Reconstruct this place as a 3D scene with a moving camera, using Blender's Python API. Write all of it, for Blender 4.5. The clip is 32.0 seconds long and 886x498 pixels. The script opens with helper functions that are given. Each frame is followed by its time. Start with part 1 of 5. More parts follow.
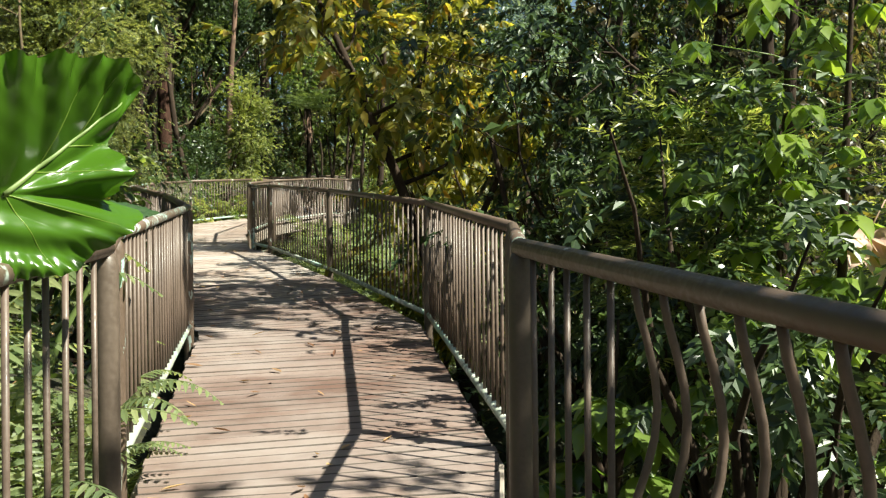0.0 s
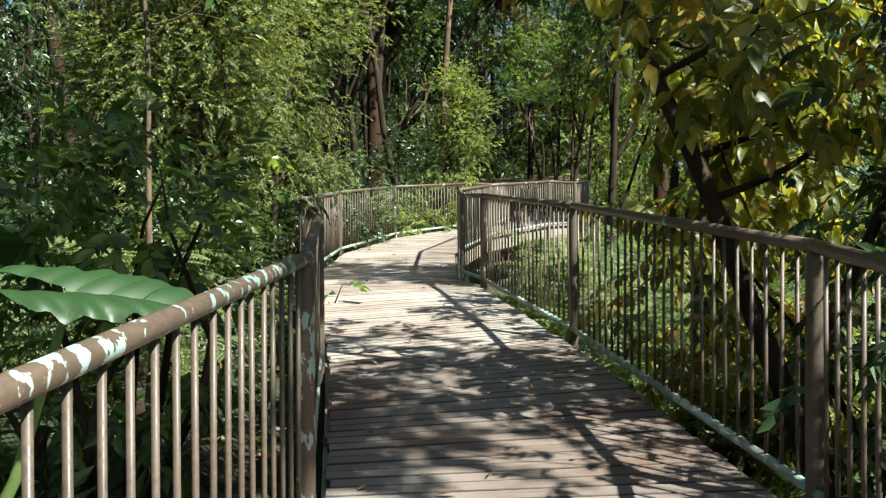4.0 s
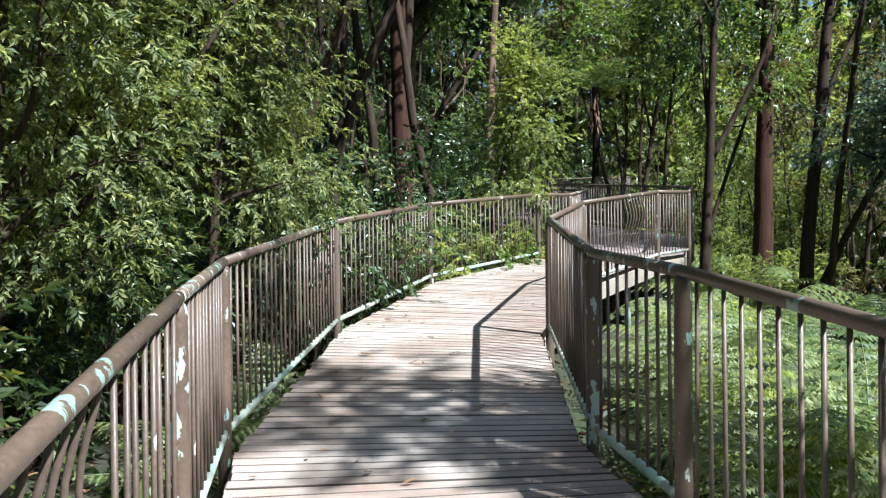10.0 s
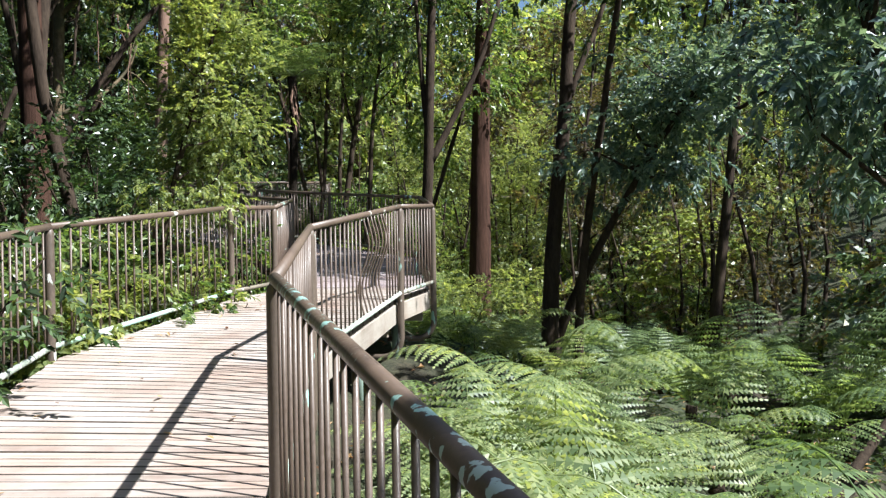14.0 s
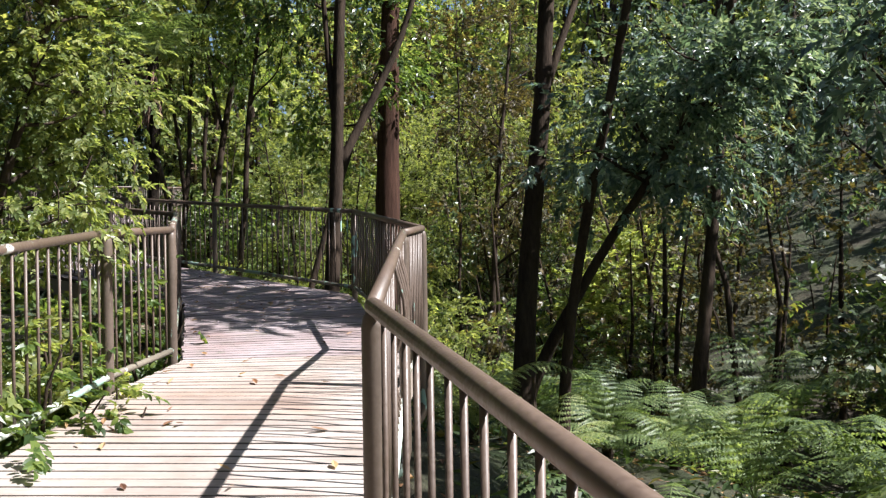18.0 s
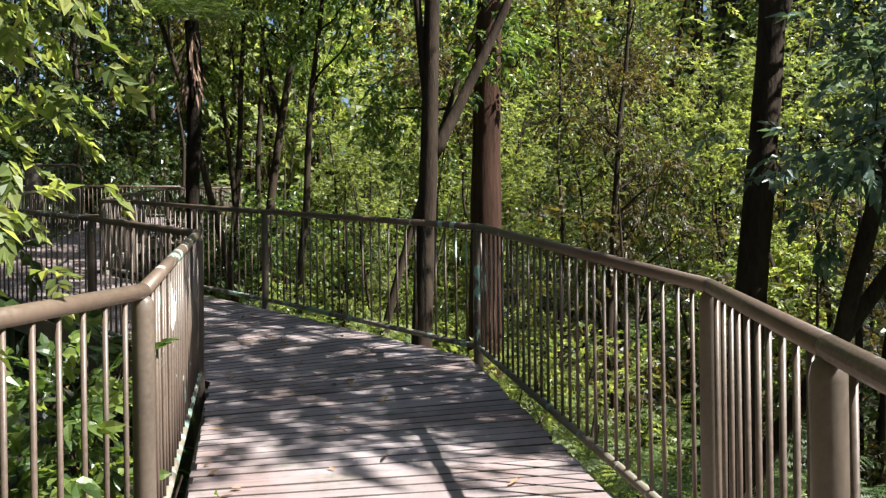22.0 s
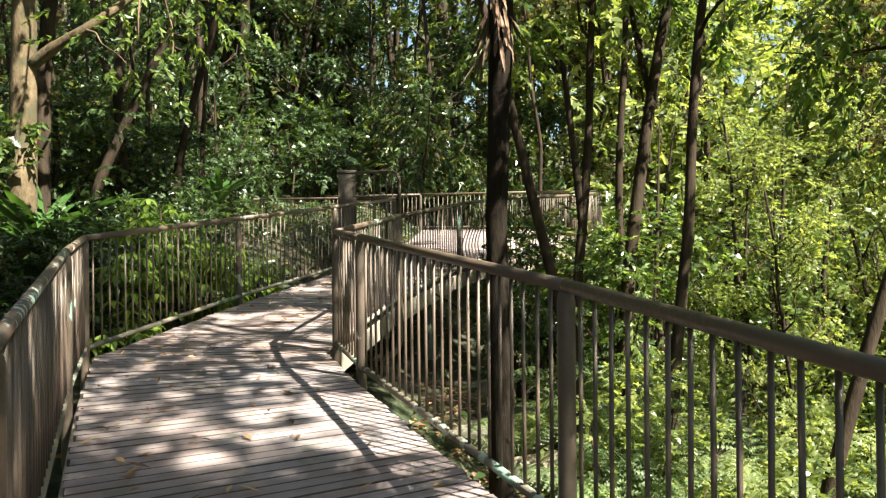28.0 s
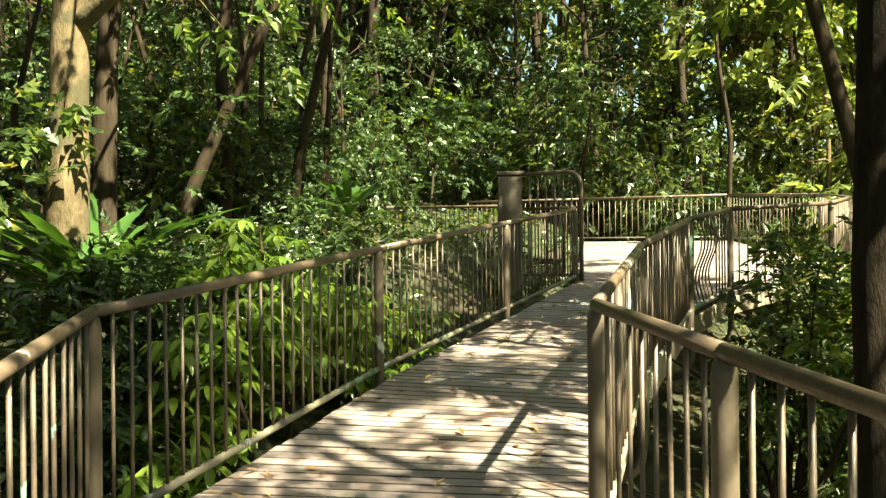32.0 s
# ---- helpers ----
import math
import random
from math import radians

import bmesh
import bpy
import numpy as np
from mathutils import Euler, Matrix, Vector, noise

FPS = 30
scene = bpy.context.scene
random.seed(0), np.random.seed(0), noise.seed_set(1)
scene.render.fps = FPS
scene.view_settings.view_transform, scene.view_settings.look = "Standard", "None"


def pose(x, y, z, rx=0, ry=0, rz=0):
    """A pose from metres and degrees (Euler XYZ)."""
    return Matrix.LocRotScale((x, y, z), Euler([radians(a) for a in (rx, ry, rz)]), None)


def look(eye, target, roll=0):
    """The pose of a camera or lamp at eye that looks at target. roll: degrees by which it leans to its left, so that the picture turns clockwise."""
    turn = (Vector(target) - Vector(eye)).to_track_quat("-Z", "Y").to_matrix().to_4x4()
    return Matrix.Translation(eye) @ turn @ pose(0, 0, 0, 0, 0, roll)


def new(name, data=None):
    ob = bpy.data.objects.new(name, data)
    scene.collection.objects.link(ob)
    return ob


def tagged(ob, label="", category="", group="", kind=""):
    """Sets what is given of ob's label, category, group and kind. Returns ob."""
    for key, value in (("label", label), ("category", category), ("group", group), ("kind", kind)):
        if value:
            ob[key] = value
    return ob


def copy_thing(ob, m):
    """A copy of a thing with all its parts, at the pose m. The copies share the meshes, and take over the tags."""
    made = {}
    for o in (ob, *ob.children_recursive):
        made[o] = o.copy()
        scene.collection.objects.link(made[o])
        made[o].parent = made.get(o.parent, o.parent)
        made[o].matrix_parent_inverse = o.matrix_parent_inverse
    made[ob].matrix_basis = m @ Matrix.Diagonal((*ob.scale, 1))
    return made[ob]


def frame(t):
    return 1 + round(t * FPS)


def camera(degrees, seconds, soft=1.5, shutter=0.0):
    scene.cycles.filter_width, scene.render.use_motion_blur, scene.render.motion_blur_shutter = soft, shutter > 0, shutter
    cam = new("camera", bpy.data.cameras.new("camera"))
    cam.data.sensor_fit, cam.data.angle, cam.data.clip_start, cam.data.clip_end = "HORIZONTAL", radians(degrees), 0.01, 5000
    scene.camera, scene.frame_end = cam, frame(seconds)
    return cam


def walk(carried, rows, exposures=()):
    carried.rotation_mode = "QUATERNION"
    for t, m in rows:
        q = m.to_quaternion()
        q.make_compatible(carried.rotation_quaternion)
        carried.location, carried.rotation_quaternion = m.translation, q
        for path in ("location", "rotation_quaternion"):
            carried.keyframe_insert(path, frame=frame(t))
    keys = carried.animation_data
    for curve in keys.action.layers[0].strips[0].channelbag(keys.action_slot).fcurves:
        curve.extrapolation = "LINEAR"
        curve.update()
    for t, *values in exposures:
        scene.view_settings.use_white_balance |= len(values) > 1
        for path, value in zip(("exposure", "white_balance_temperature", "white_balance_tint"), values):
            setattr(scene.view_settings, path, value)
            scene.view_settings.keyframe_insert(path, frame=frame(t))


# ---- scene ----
cam = camera(52.6, 32.0, soft=1.3)
ROWS = [
    (0, -0.026, -0.002, -0.055, -0.08, -0.18, 0.53),
    (0.5, -0.065, 0.406, 0.018, 4.81, -0.28, 0.30),
    (1, -0.118, 0.871, 0.069, 7.48, -0.24, 0.40),
    (1.5, -0.173, 1.336, 0.086, 9.41, -0.08, 0.38),
    (2, -0.273, 1.802, 0.133, 10.88, -0.10, 0.26),
    (2.5, -0.406, 2.312, 0.207, 11.87, -0.06, 0.31),
    (3, -0.509, 2.837, 0.255, 12.62, -0.03, 0.28),
    (3.5, -0.584, 3.332, 0.275, 13.31, -0.05, 0.27),
    (5.5, -1.125, 5.407, 0.442, 14.47, -0.12, 0.26),
    (6, -1.241, 5.885, 0.488, 14.63, -0.08, 0.40),
    (6.5, -1.386, 6.359, 0.569, 14.71, -0.10, 0.38),
    (7, -1.519, 6.866, 0.646, 14.83, -0.15, 0.39),
    (7.5, -1.660, 7.385, 0.721, 14.94, -0.27, 0.42),
    (8, -1.811, 7.886, 0.801, 14.99, -0.26, 0.45),
    (8.5, -1.967, 8.385, 0.859, 15.00, -0.30, 0.46),
    (9, -2.161, 8.859, 0.894, 15.03, -0.30, 0.48),
    (9.5, -2.363, 9.336, 0.936, 15.23, -0.31, 0.45),
    (10, -2.564, 9.843, 0.996, 15.80, -0.29, 0.53),
    (10.5, -2.761, 10.343, 1.036, 16.37, -0.28, 0.58),
    (11, -2.909, 10.862, 1.055, 16.67, -0.25, 0.61),
    (11.5, -3.010, 11.411, 1.110, 15.20, -0.35, 0.74),
    (12, -3.029, 11.945, 1.180, 9.92, -0.39, 0.83),
    (12.5, -3.008, 12.489, 1.217, 3.82, -0.38, 0.91),
    (13, -3.065, 13.000, 1.249, -0.74, -0.42, 0.93),
    (13.5, -3.207, 13.391, 1.299, -3.25, -0.37, 0.91),
    (15.5, -3.738, 15.457, 1.438, -8.33, -0.20, 0.95),
    (16, -3.751, 15.865, 1.485, -12.49, -0.06, 1.13),
    (16.5, -3.804, 16.320, 1.512, -15.06, -0.02, 1.09),
    (17, -3.976, 16.802, 1.546, -15.95, -0.03, 1.03),
    (17.5, -4.177, 17.288, 1.595, -15.73, -0.07, 0.96),
    (18, -4.321, 17.793, 1.642, -14.47, -0.04, 0.86),
    (18.5, -4.445, 18.294, 1.656, -13.17, -0.07, 0.73),
    (19, -4.505, 18.779, 1.664, -12.02, -0.04, 0.64),
    (19.5, -4.512, 19.285, 1.720, -11.17, -0.04, 0.62),
    (20, -4.511, 19.804, 1.787, -10.66, -0.02, 0.64),
    (20.5, -4.467, 20.332, 1.834, -10.43, -0.05, 0.58),
    (21, -4.399, 20.847, 1.892, -10.34, -0.04, 0.59),
    (21.5, -4.316, 21.347, 1.934, -10.51, -0.05, 0.62),
    (22, -4.199, 21.875, 1.949, -10.80, -0.07, 0.62),
    (22.5, -4.093, 22.400, 1.981, -11.00, -0.09, 0.59),
    (23, -3.991, 22.899, 2.039, -11.11, -0.18, 0.53),
    (23.5, -3.872, 23.411, 2.105, -10.99, -0.16, 0.50),
    (24, -3.769, 23.923, 2.150, -10.51, -0.09, 0.40),
    (24.5, -3.680, 24.409, 2.168, -8.98, -0.08, 0.46),
    (26.5, -3.578, 26.545, 2.329, 3.04, -0.11, 0.58),
    (27, -3.619, 27.015, 2.356, 6.79, -0.04, 0.56),
    (27.5, -3.736, 27.490, 2.422, 10.42, 0.06, 0.53),
    (28, -3.925, 27.986, 2.496, 13.39, 0.05, 0.48),
    (28.5, -4.106, 28.477, 2.535, 15.66, 0.00, 0.37),
    (29, -4.283, 28.939, 2.579, 17.07, 0.06, 0.31),
    (29.5, -4.482, 29.408, 2.635, 18.18, 0.06, 0.27),
    (30, -4.700, 29.902, 2.671, 19.13, 0.01, 0.18),
    (30.5, -4.963, 30.365, 2.699, 19.80, 0.03, 0.28),
    (31, -5.243, 30.764, 2.739, 20.35, 0.08, 0.33),
    (31.5, -5.520, 31.154, 2.798, 20.78, 0.14, 0.39),
    (32, -5.817, 31.579, 2.867, 21.19, 0.13, 0.51),
]
walk(cam, [(t, pose(x, y, z, 90 + pitch, roll, yaw)) for t, x, y, z, yaw, pitch, roll in ROWS],
     exposures=[(0.0, 1.35, 6800, -2), (3.5, 1.2, 6250, -7), (5.5, 2.12, 6000, 7), (7.5, 1.56, 5700, 9), (9.0, 1.37, 5550, 4), (13.0, 1.45, 5700, 4), (16.0, 1.42, 5900, 13), (18.0, 1.35, 6000, 12), (21.5, 1.43, 6200, 6), (24.0, 2.1, 6250, 6), (28.0, 2.2, 6900, 1), (30.0, 2.33, 8100, -9), (32.0, 2.5, 8700, -13)])

# ---- light: a clear sky and the sun, high behind the valley side ----
SUN_AZ, SUN_EL = 115.0, 50.0
world = bpy.data.worlds.new("sky_world")
scene.world = world
world.use_nodes = True
wn = world.node_tree
wn.nodes.clear()
w_sky = wn.nodes.new("ShaderNodeTexSky")
w_sky.sky_type = "NISHITA"
w_sky.sun_disc = False
w_sky.sun_elevation = radians(SUN_EL)
w_sky.sun_rotation = radians(SUN_AZ)
w_bg = wn.nodes.new("ShaderNodeBackground")
w_bg.inputs["Strength"].default_value = 0.05
w_out = wn.nodes.new("ShaderNodeOutputWorld")
wn.links.new(w_sky.outputs[0], w_bg.inputs[0])
wn.links.new(w_bg.outputs[0], w_out.inputs[0])
sun_dir = Vector((math.sin(radians(SUN_AZ)) * math.cos(radians(SUN_EL)), math.cos(radians(SUN_AZ)) * math.cos(radians(SUN_EL)), math.sin(radians(SUN_EL))))
sun_data = bpy.data.lights.new("sun", "SUN")
sun_data.energy, sun_data.angle, sun_data.color = 5.0, radians(0.6), (1.0, 0.955, 0.88)
sun_ob = new("sun", sun_data)
sun_ob.matrix_world = look(sun_dir * 60, (0, 0, 0))


# ---- materials ----
def mat_base(name):
    m = bpy.data.materials.new(name)
    m.use_nodes = True
    nt = m.node_tree
    nt.nodes.clear()
    out = nt.nodes.new("ShaderNodeOutputMaterial")
    b = nt.nodes.new("ShaderNodeBsdfPrincipled")
    nt.links.new(b.outputs[0], out.inputs[0])
    return m, nt, b, out


def nnode(nt, kind, **sets):
    n = nt.nodes.new(kind)
    for k, v in sets.items():
        n.inputs[k].default_value = v
    return n


def n_noise(nt, scale, detail=4.0, rough=0.6, stretch=None, coord="Object", vec=None):
    t = nnode(nt, "ShaderNodeTexNoise", Scale=scale, Detail=detail, Roughness=rough)
    if vec is None:
        tc = nt.nodes.new("ShaderNodeTexCoord")
        vec = tc.outputs[coord]
    if stretch:
        mp = nt.nodes.new("ShaderNodeMapping")
        mp.inputs["Scale"].default_value = stretch
        nt.links.new(vec, mp.inputs[0])
        vec = mp.outputs[0]
    nt.links.new(vec, t.inputs["Vector"])
    return t.outputs["Fac"]


def n_ramp(nt, fac, stops):
    r = nt.nodes.new("ShaderNodeValToRGB")
    e = r.color_ramp.elements
    while len(e) < len(stops):
        e.new(0.5)
    for el, (p, c) in zip(e, stops):
        el.position, el.color = p, (*c, 1) if len(c) == 3 else c
    nt.links.new(fac, r.inputs[0])
    return r.outputs[0]


def n_mix(nt, fac, a, b, mode="MIX"):
    m = nt.nodes.new("ShaderNodeMix")
    m.data_type, m.blend_type = "RGBA", mode
    for sock, v in ((m.inputs[0], fac), (m.inputs[6], a), (m.inputs[7], b)):
        if isinstance(v, (int, float)):
            sock.default_value = v
        elif isinstance(v, tuple):
            sock.default_value = (*v, 1)
        else:
            nt.links.new(v, sock)
    return m.outputs[2]


def n_math(nt, op, a, b=0.0):
    m = nt.nodes.new("ShaderNodeMath")
    m.operation = op
    for sock, v in ((m.inputs[0], a), (m.inputs[1], b)):
        if isinstance(v, (int, float)):
            sock.default_value = v
        else:
            nt.links.new(v, sock)
    return m.outputs[0]


def n_bump(nt, b, height, strength=0.3, dist=0.01):
    bp = nnode(nt, "ShaderNodeBump", Strength=strength, Distance=dist)
    nt.links.new(height, bp.inputs["Height"])
    nt.links.new(bp.outputs[0], b.inputs["Normal"])


def n_random(nt):
    return nt.nodes.new("ShaderNodeObjectInfo").outputs["Random"]


def n_world(nt):
    return nt.nodes.new("ShaderNodeNewGeometry").outputs["Position"]


def mat_paint(name, base, pale, chip_lo, teal, rough=0.42, chip=9.0):
    """Brown gloss paint on steel tube, chalked by the sun, flaked to a pale and to a teal undercoat."""
    m, nt, b, out = mat_base(name)
    pos = n_world(nt)
    fade = n_noise(nt, 1.6, 3.0, 0.5, vec=pos)
    col = n_ramp(nt, fade, [(0.3, tuple(c * 0.75 for c in base)), (0.7, tuple(min(1, c * 1.35) for c in base))])
    fine = n_noise(nt, 60.0, 3.0, 0.6, vec=pos)
    col = n_mix(nt, 0.25, col, n_ramp(nt, fine, [(0.35, tuple(c * 0.6 for c in base)), (0.65, tuple(c * 1.5 for c in base))]))
    big = n_noise(nt, 0.55, 1.0, 0.5, vec=pos)
    chips = n_noise(nt, chip, 5.0, 0.55, vec=pos, stretch=(1, 1, 0.45))
    both = n_math(nt, "ADD", n_math(nt, "MULTIPLY", big, 0.45), n_math(nt, "MULTIPLY", chips, 0.75))
    mask = n_ramp(nt, both, [(chip_lo, (0, 0, 0)), (chip_lo + 0.012, (1, 1, 1))])
    under = n_mix(nt, n_ramp(nt, n_noise(nt, 1.1, 1.0, 0.5, vec=pos), [(0.46, (0, 0, 0)), (0.54, (1, 1, 1))]), pale, teal)
    col = n_mix(nt, mask, col, under)
    nt.links.new(col, b.inputs["Base Color"])
    nt.links.new(n_ramp(nt, fine, [(0.3, (rough - 0.1,) * 3), (0.7, (rough + 0.18,) * 3)]), b.inputs["Roughness"])
    n_bump(nt, b, n_math(nt, "ADD", n_math(nt, "MULTIPLY", mask, -0.8), n_math(nt, "MULTIPLY", fine, 0.3)), 0.25, 0.003)
    return m


def mat_timber(name, cols, rough=0.75, groove=26.0, moss=None):
    """Weathered hardwood, grain along local x, each board a little different."""
    m, nt, b, out = mat_base(name)
    rnd = n_random(nt)
    tc = nt.nodes.new("ShaderNodeTexCoord")
    off = nt.nodes.new("ShaderNodeCombineXYZ")
    nt.links.new(n_math(nt, "MULTIPLY", rnd, 37.0), off.inputs[1])
    nt.links.new(n_math(nt, "MULTIPLY", rnd, 11.0), off.inputs[0])
    add = nt.nodes.new("ShaderNodeVectorMath")
    nt.links.new(tc.outputs["Object"], add.inputs[0])
    nt.links.new(off.outputs[0], add.inputs[1])
    vec = add.outputs[0]
    grain = n_noise(nt, 14.0, 6.0, 0.65, stretch=(0.12, 3.0, 3.0), vec=vec)
    blot = n_noise(nt, 2.2, 4.0, 0.6, vec=vec)
    spots = n_noise(nt, 45.0, 3.0, 0.7, vec=vec)
    c1 = n_ramp(nt, grain, [(0.28, cols[0]), (0.5, cols[1]), (0.75, cols[2])])
    c2 = n_mix(nt, n_ramp(nt, blot, [(0.36, (0, 0, 0)), (0.62, (0.9, 0.9, 0.9))]), c1, cols[3])
    tint = n_ramp(nt, rnd, [(0.0, (0.80, 0.78, 0.77)), (0.5, (0.98, 0.97, 0.96)), (1.0, (1.15, 1.10, 1.06))])
    col = n_mix(nt, 1.0, c2, tint, "MULTIPLY")
    wpos = n_world(nt)
    worn = n_noise(nt, 0.9, 5.0, 0.65, vec=wpos)
    col = n_mix(nt, n_ramp(nt, worn, [(0.4, (0, 0, 0)), (0.66, (0.85, 0.85, 0.85))]), col, cols[4])
    col = n_mix(nt, n_ramp(nt, spots, [(0.62, (0, 0, 0)), (0.72, (0.5, 0.5, 0.5))]), col, (0.05, 0.04, 0.03))
    if moss:
        col = n_mix(nt, n_ramp(nt, n_noise(nt, 5.0, 4.0, 0.6, vec=wpos), [(0.55, (0, 0, 0)), (0.7, (0.6, 0.6, 0.6))]), col, moss)
    nt.links.new(col, b.inputs["Base Color"])
    nt.links.new(n_ramp(nt, grain, [(0.3, (rough - 0.15,) * 3), (0.7, (rough + 0.12,) * 3)]), b.inputs["Roughness"])
    n_bump(nt, b, n_math(nt, "ADD", grain, n_math(nt, "MULTIPLY", spots, 0.3)), 0.5, 0.006)
    return m


def mat_bark(name, dark, light, scale=6.0, stretch=(1, 1, 0.25), patch=None, bump=0.8):
    m, nt, b, out = mat_base(name)
    pos = n_world(nt)
    ridges = n_noise(nt, scale, 6.0, 0.65, stretch=stretch, vec=pos)
    fine = n_noise(nt, scale * 6, 4.0, 0.7, stretch=stretch, vec=pos)
    col = n_ramp(nt, ridges, [(0.32, dark), (0.68, light)])
    col = n_mix(nt, 0.35, col, n_ramp(nt, fine, [(0.35, dark), (0.7, light)]))
    if patch:
        col = n_mix(nt, n_ramp(nt, n_noise(nt, 2.3, 3.0, 0.55, vec=pos), [(0.5, (0, 0, 0)), (0.58, (0.85, 0.85, 0.85))]), col, patch)
    nt.links.new(col, b.inputs["Base Color"])
    b.inputs["Roughness"].default_value = 0.92
    b.inputs["Specular IOR Level"].default_value = 0.12
    n_bump(nt, b, n_math(nt, "ADD", ridges, n_math(nt, "MULTIPLY", fine, 0.4)), bump, 0.03)
    return m


def mat_leaf(name, dark, mid, light, trans=0.35, rough=0.38, old=None, spec=0.5):
    """Leaf blades that let some sun through, each blade its own green."""
    m, nt, b, out = mat_base(name)
    geo = nt.nodes.new("ShaderNodeNewGeometry")
    rnd = geo.outputs["Random Per Island"]
    dark, mid, light = ((c[0] * 1.14 + 0.004, c[1] * 0.97, c[2] * 1.2 + 0.004) for c in (dark, mid, light))
    stops = [(0.0, dark), (0.5, mid), (0.93, light)]
    if old:
        stops = [(0.0, dark), (0.5, mid), (0.86, light), (0.95, old)]
    col = n_ramp(nt, rnd, stops)
    clump = n_noise(nt, 0.8, 2.0, 0.5, vec=geo.outputs["Position"])
    col = n_mix(nt, 0.55, col, n_ramp(nt, clump, [(0.35, (0.55, 0.6, 0.55)), (0.65, (1.35, 1.25, 1.0))]), "MULTIPLY")
    nt.links.new(col, b.inputs["Base Color"])
    b.inputs["Roughness"].default_value = rough
    b.inputs["Specular IOR Level"].default_value = spec
    tr = nt.nodes.new("ShaderNodeBsdfTranslucent")
    nt.links.new(n_mix(nt, 1.0, col, (1.75, 1.7, 0.85), "MULTIPLY"), tr.inputs["Color"])
    mx = nt.nodes.new("ShaderNodeMixShader")
    mx.inputs[0].default_value = trans
    nt.links.new(b.outputs[0], mx.inputs[1])
    nt.links.new(tr.outputs[0], mx.inputs[2])
    nt.links.new(mx.outputs[0], out.inputs[0])
    return m


def mat_ground():
    m, nt, b, out = mat_base("forest_floor")
    pos = n_world(nt)
    a = n_noise(nt, 0.6, 5.0, 0.6, vec=pos)
    f = n_noise(nt, 14.0, 6.0, 0.75, vec=pos)
    litter = n_ramp(nt, f, [(0.3, (0.014, 0.011, 0.008)), (0.5, (0.048, 0.034, 0.022)), (0.66, (0.085, 0.062, 0.038)), (0.8, (0.15, 0.115, 0.07))])
    green = n_ramp(nt, f, [(0.3, (0.01, 0.022, 0.008)), (0.6, (0.035, 0.075, 0.02)), (0.8, (0.09, 0.15, 0.04))])
    col = n_mix(nt, n_ramp(nt, a, [(0.3, (0, 0, 0)), (0.8, (1, 1, 1))]), litter, green)
    nt.links.new(col, b.inputs["Base Color"])
    b.inputs["Roughness"].default_value = 0.95
    n_bump(nt, b, f, 0.9, 0.06)
    return m


M_RAIL = mat_paint("brown_rail_paint", (0.118, 0.082, 0.060), (0.62, 0.60, 0.54), 0.752, (0.30, 0.44, 0.38))
M_WORN = mat_paint("flaking_rail_paint", (0.118, 0.082, 0.060), (0.42, 0.49, 0.45), 0.665, (0.34, 0.52, 0.47), 0.42, 20.0)
M_POST = mat_paint("brown_post_paint", (0.108, 0.081, 0.062), (0.66, 0.64, 0.58), 0.742, (0.28, 0.42, 0.36))
M_BAL = mat_paint("brown_baluster_paint", (0.11, 0.078, 0.06), (0.5, 0.48, 0.42), 0.785, (0.26, 0.40, 0.34))
M_FOOT = mat_paint("worn_bottom_rail_paint", (0.17, 0.145, 0.11), (0.44, 0.45, 0.38), 0.665, (0.26, 0.37, 0.30), 0.6)
M_FOOT2 = mat_paint("pale_green_bottom_rail_paint", (0.30, 0.335, 0.28), (0.60, 0.62, 0.54), 0.60, (0.34, 0.50, 0.42), 0.6)
M_GALV = mat_paint("weathered_green_support_paint", (0.22, 0.28, 0.23), (0.5, 0.52, 0.46), 0.7, (0.25, 0.36, 0.30), 0.6)
M_DECK = mat_timber("weathered_deck_boards", [(0.07, 0.043, 0.034), (0.18, 0.122, 0.10), (0.29, 0.215, 0.185), (0.155, 0.088, 0.068), (0.30, 0.25, 0.23)])
# Greyer boards, their colour lifted to carry the glare of the sunny stretch.
M_DECKM = mat_timber("pale_deck_boards_lifted_for_sun", [(0.10, 0.074, 0.058), (0.32, 0.255, 0.215), (0.47, 0.40, 0.355), (0.30, 0.215, 0.178), (0.47, 0.42, 0.385)])
M_DECK2 = mat_timber("grey_deck_boards", [(0.127, 0.097, 0.093), (0.294, 0.230, 0.228), (0.421, 0.340, 0.345), (0.255, 0.179, 0.170), (0.392, 0.336, 0.350)], moss=(0.098, 0.110, 0.064))
# Weathered board edges, darkened further so gaps between boards read as shaded.
M_EDGE = mat_timber("weathered_board_edges_gap_dark", [(0.03, 0.022, 0.017), (0.06, 0.045, 0.036), (0.10, 0.078, 0.064), (0.05, 0.036, 0.028), (0.09, 0.072, 0.06)])
M_BEAM = mat_timber("grey_timber_beam", [(0.12, 0.095, 0.075), (0.30, 0.25, 0.21), (0.46, 0.41, 0.36), (0.22, 0.16, 0.12), (0.42, 0.38, 0.33)])
M_PILLAR = mat_timber("dark_timber_pillar", [(0.035, 0.026, 0.02), (0.075, 0.056, 0.043), (0.12, 0.09, 0.07), (0.07, 0.046, 0.036), (0.11, 0.09, 0.075)])
M_FIBRE = mat_bark("black_fibrous_fern_trunk", (0.006, 0.005, 0.004), (0.035, 0.025, 0.018), 12.0, (1.5, 1.5, 0.4), bump=1.0)
M_BARK = mat_bark("dark_forest_bark", (0.016, 0.011, 0.009), (0.078, 0.056, 0.040))
M_STRING = mat_bark("stringy_red_bark", (0.018, 0.010, 0.008), (0.10, 0.052, 0.036), 9.0, (1.6, 1.6, 0.1), bump=1.0)
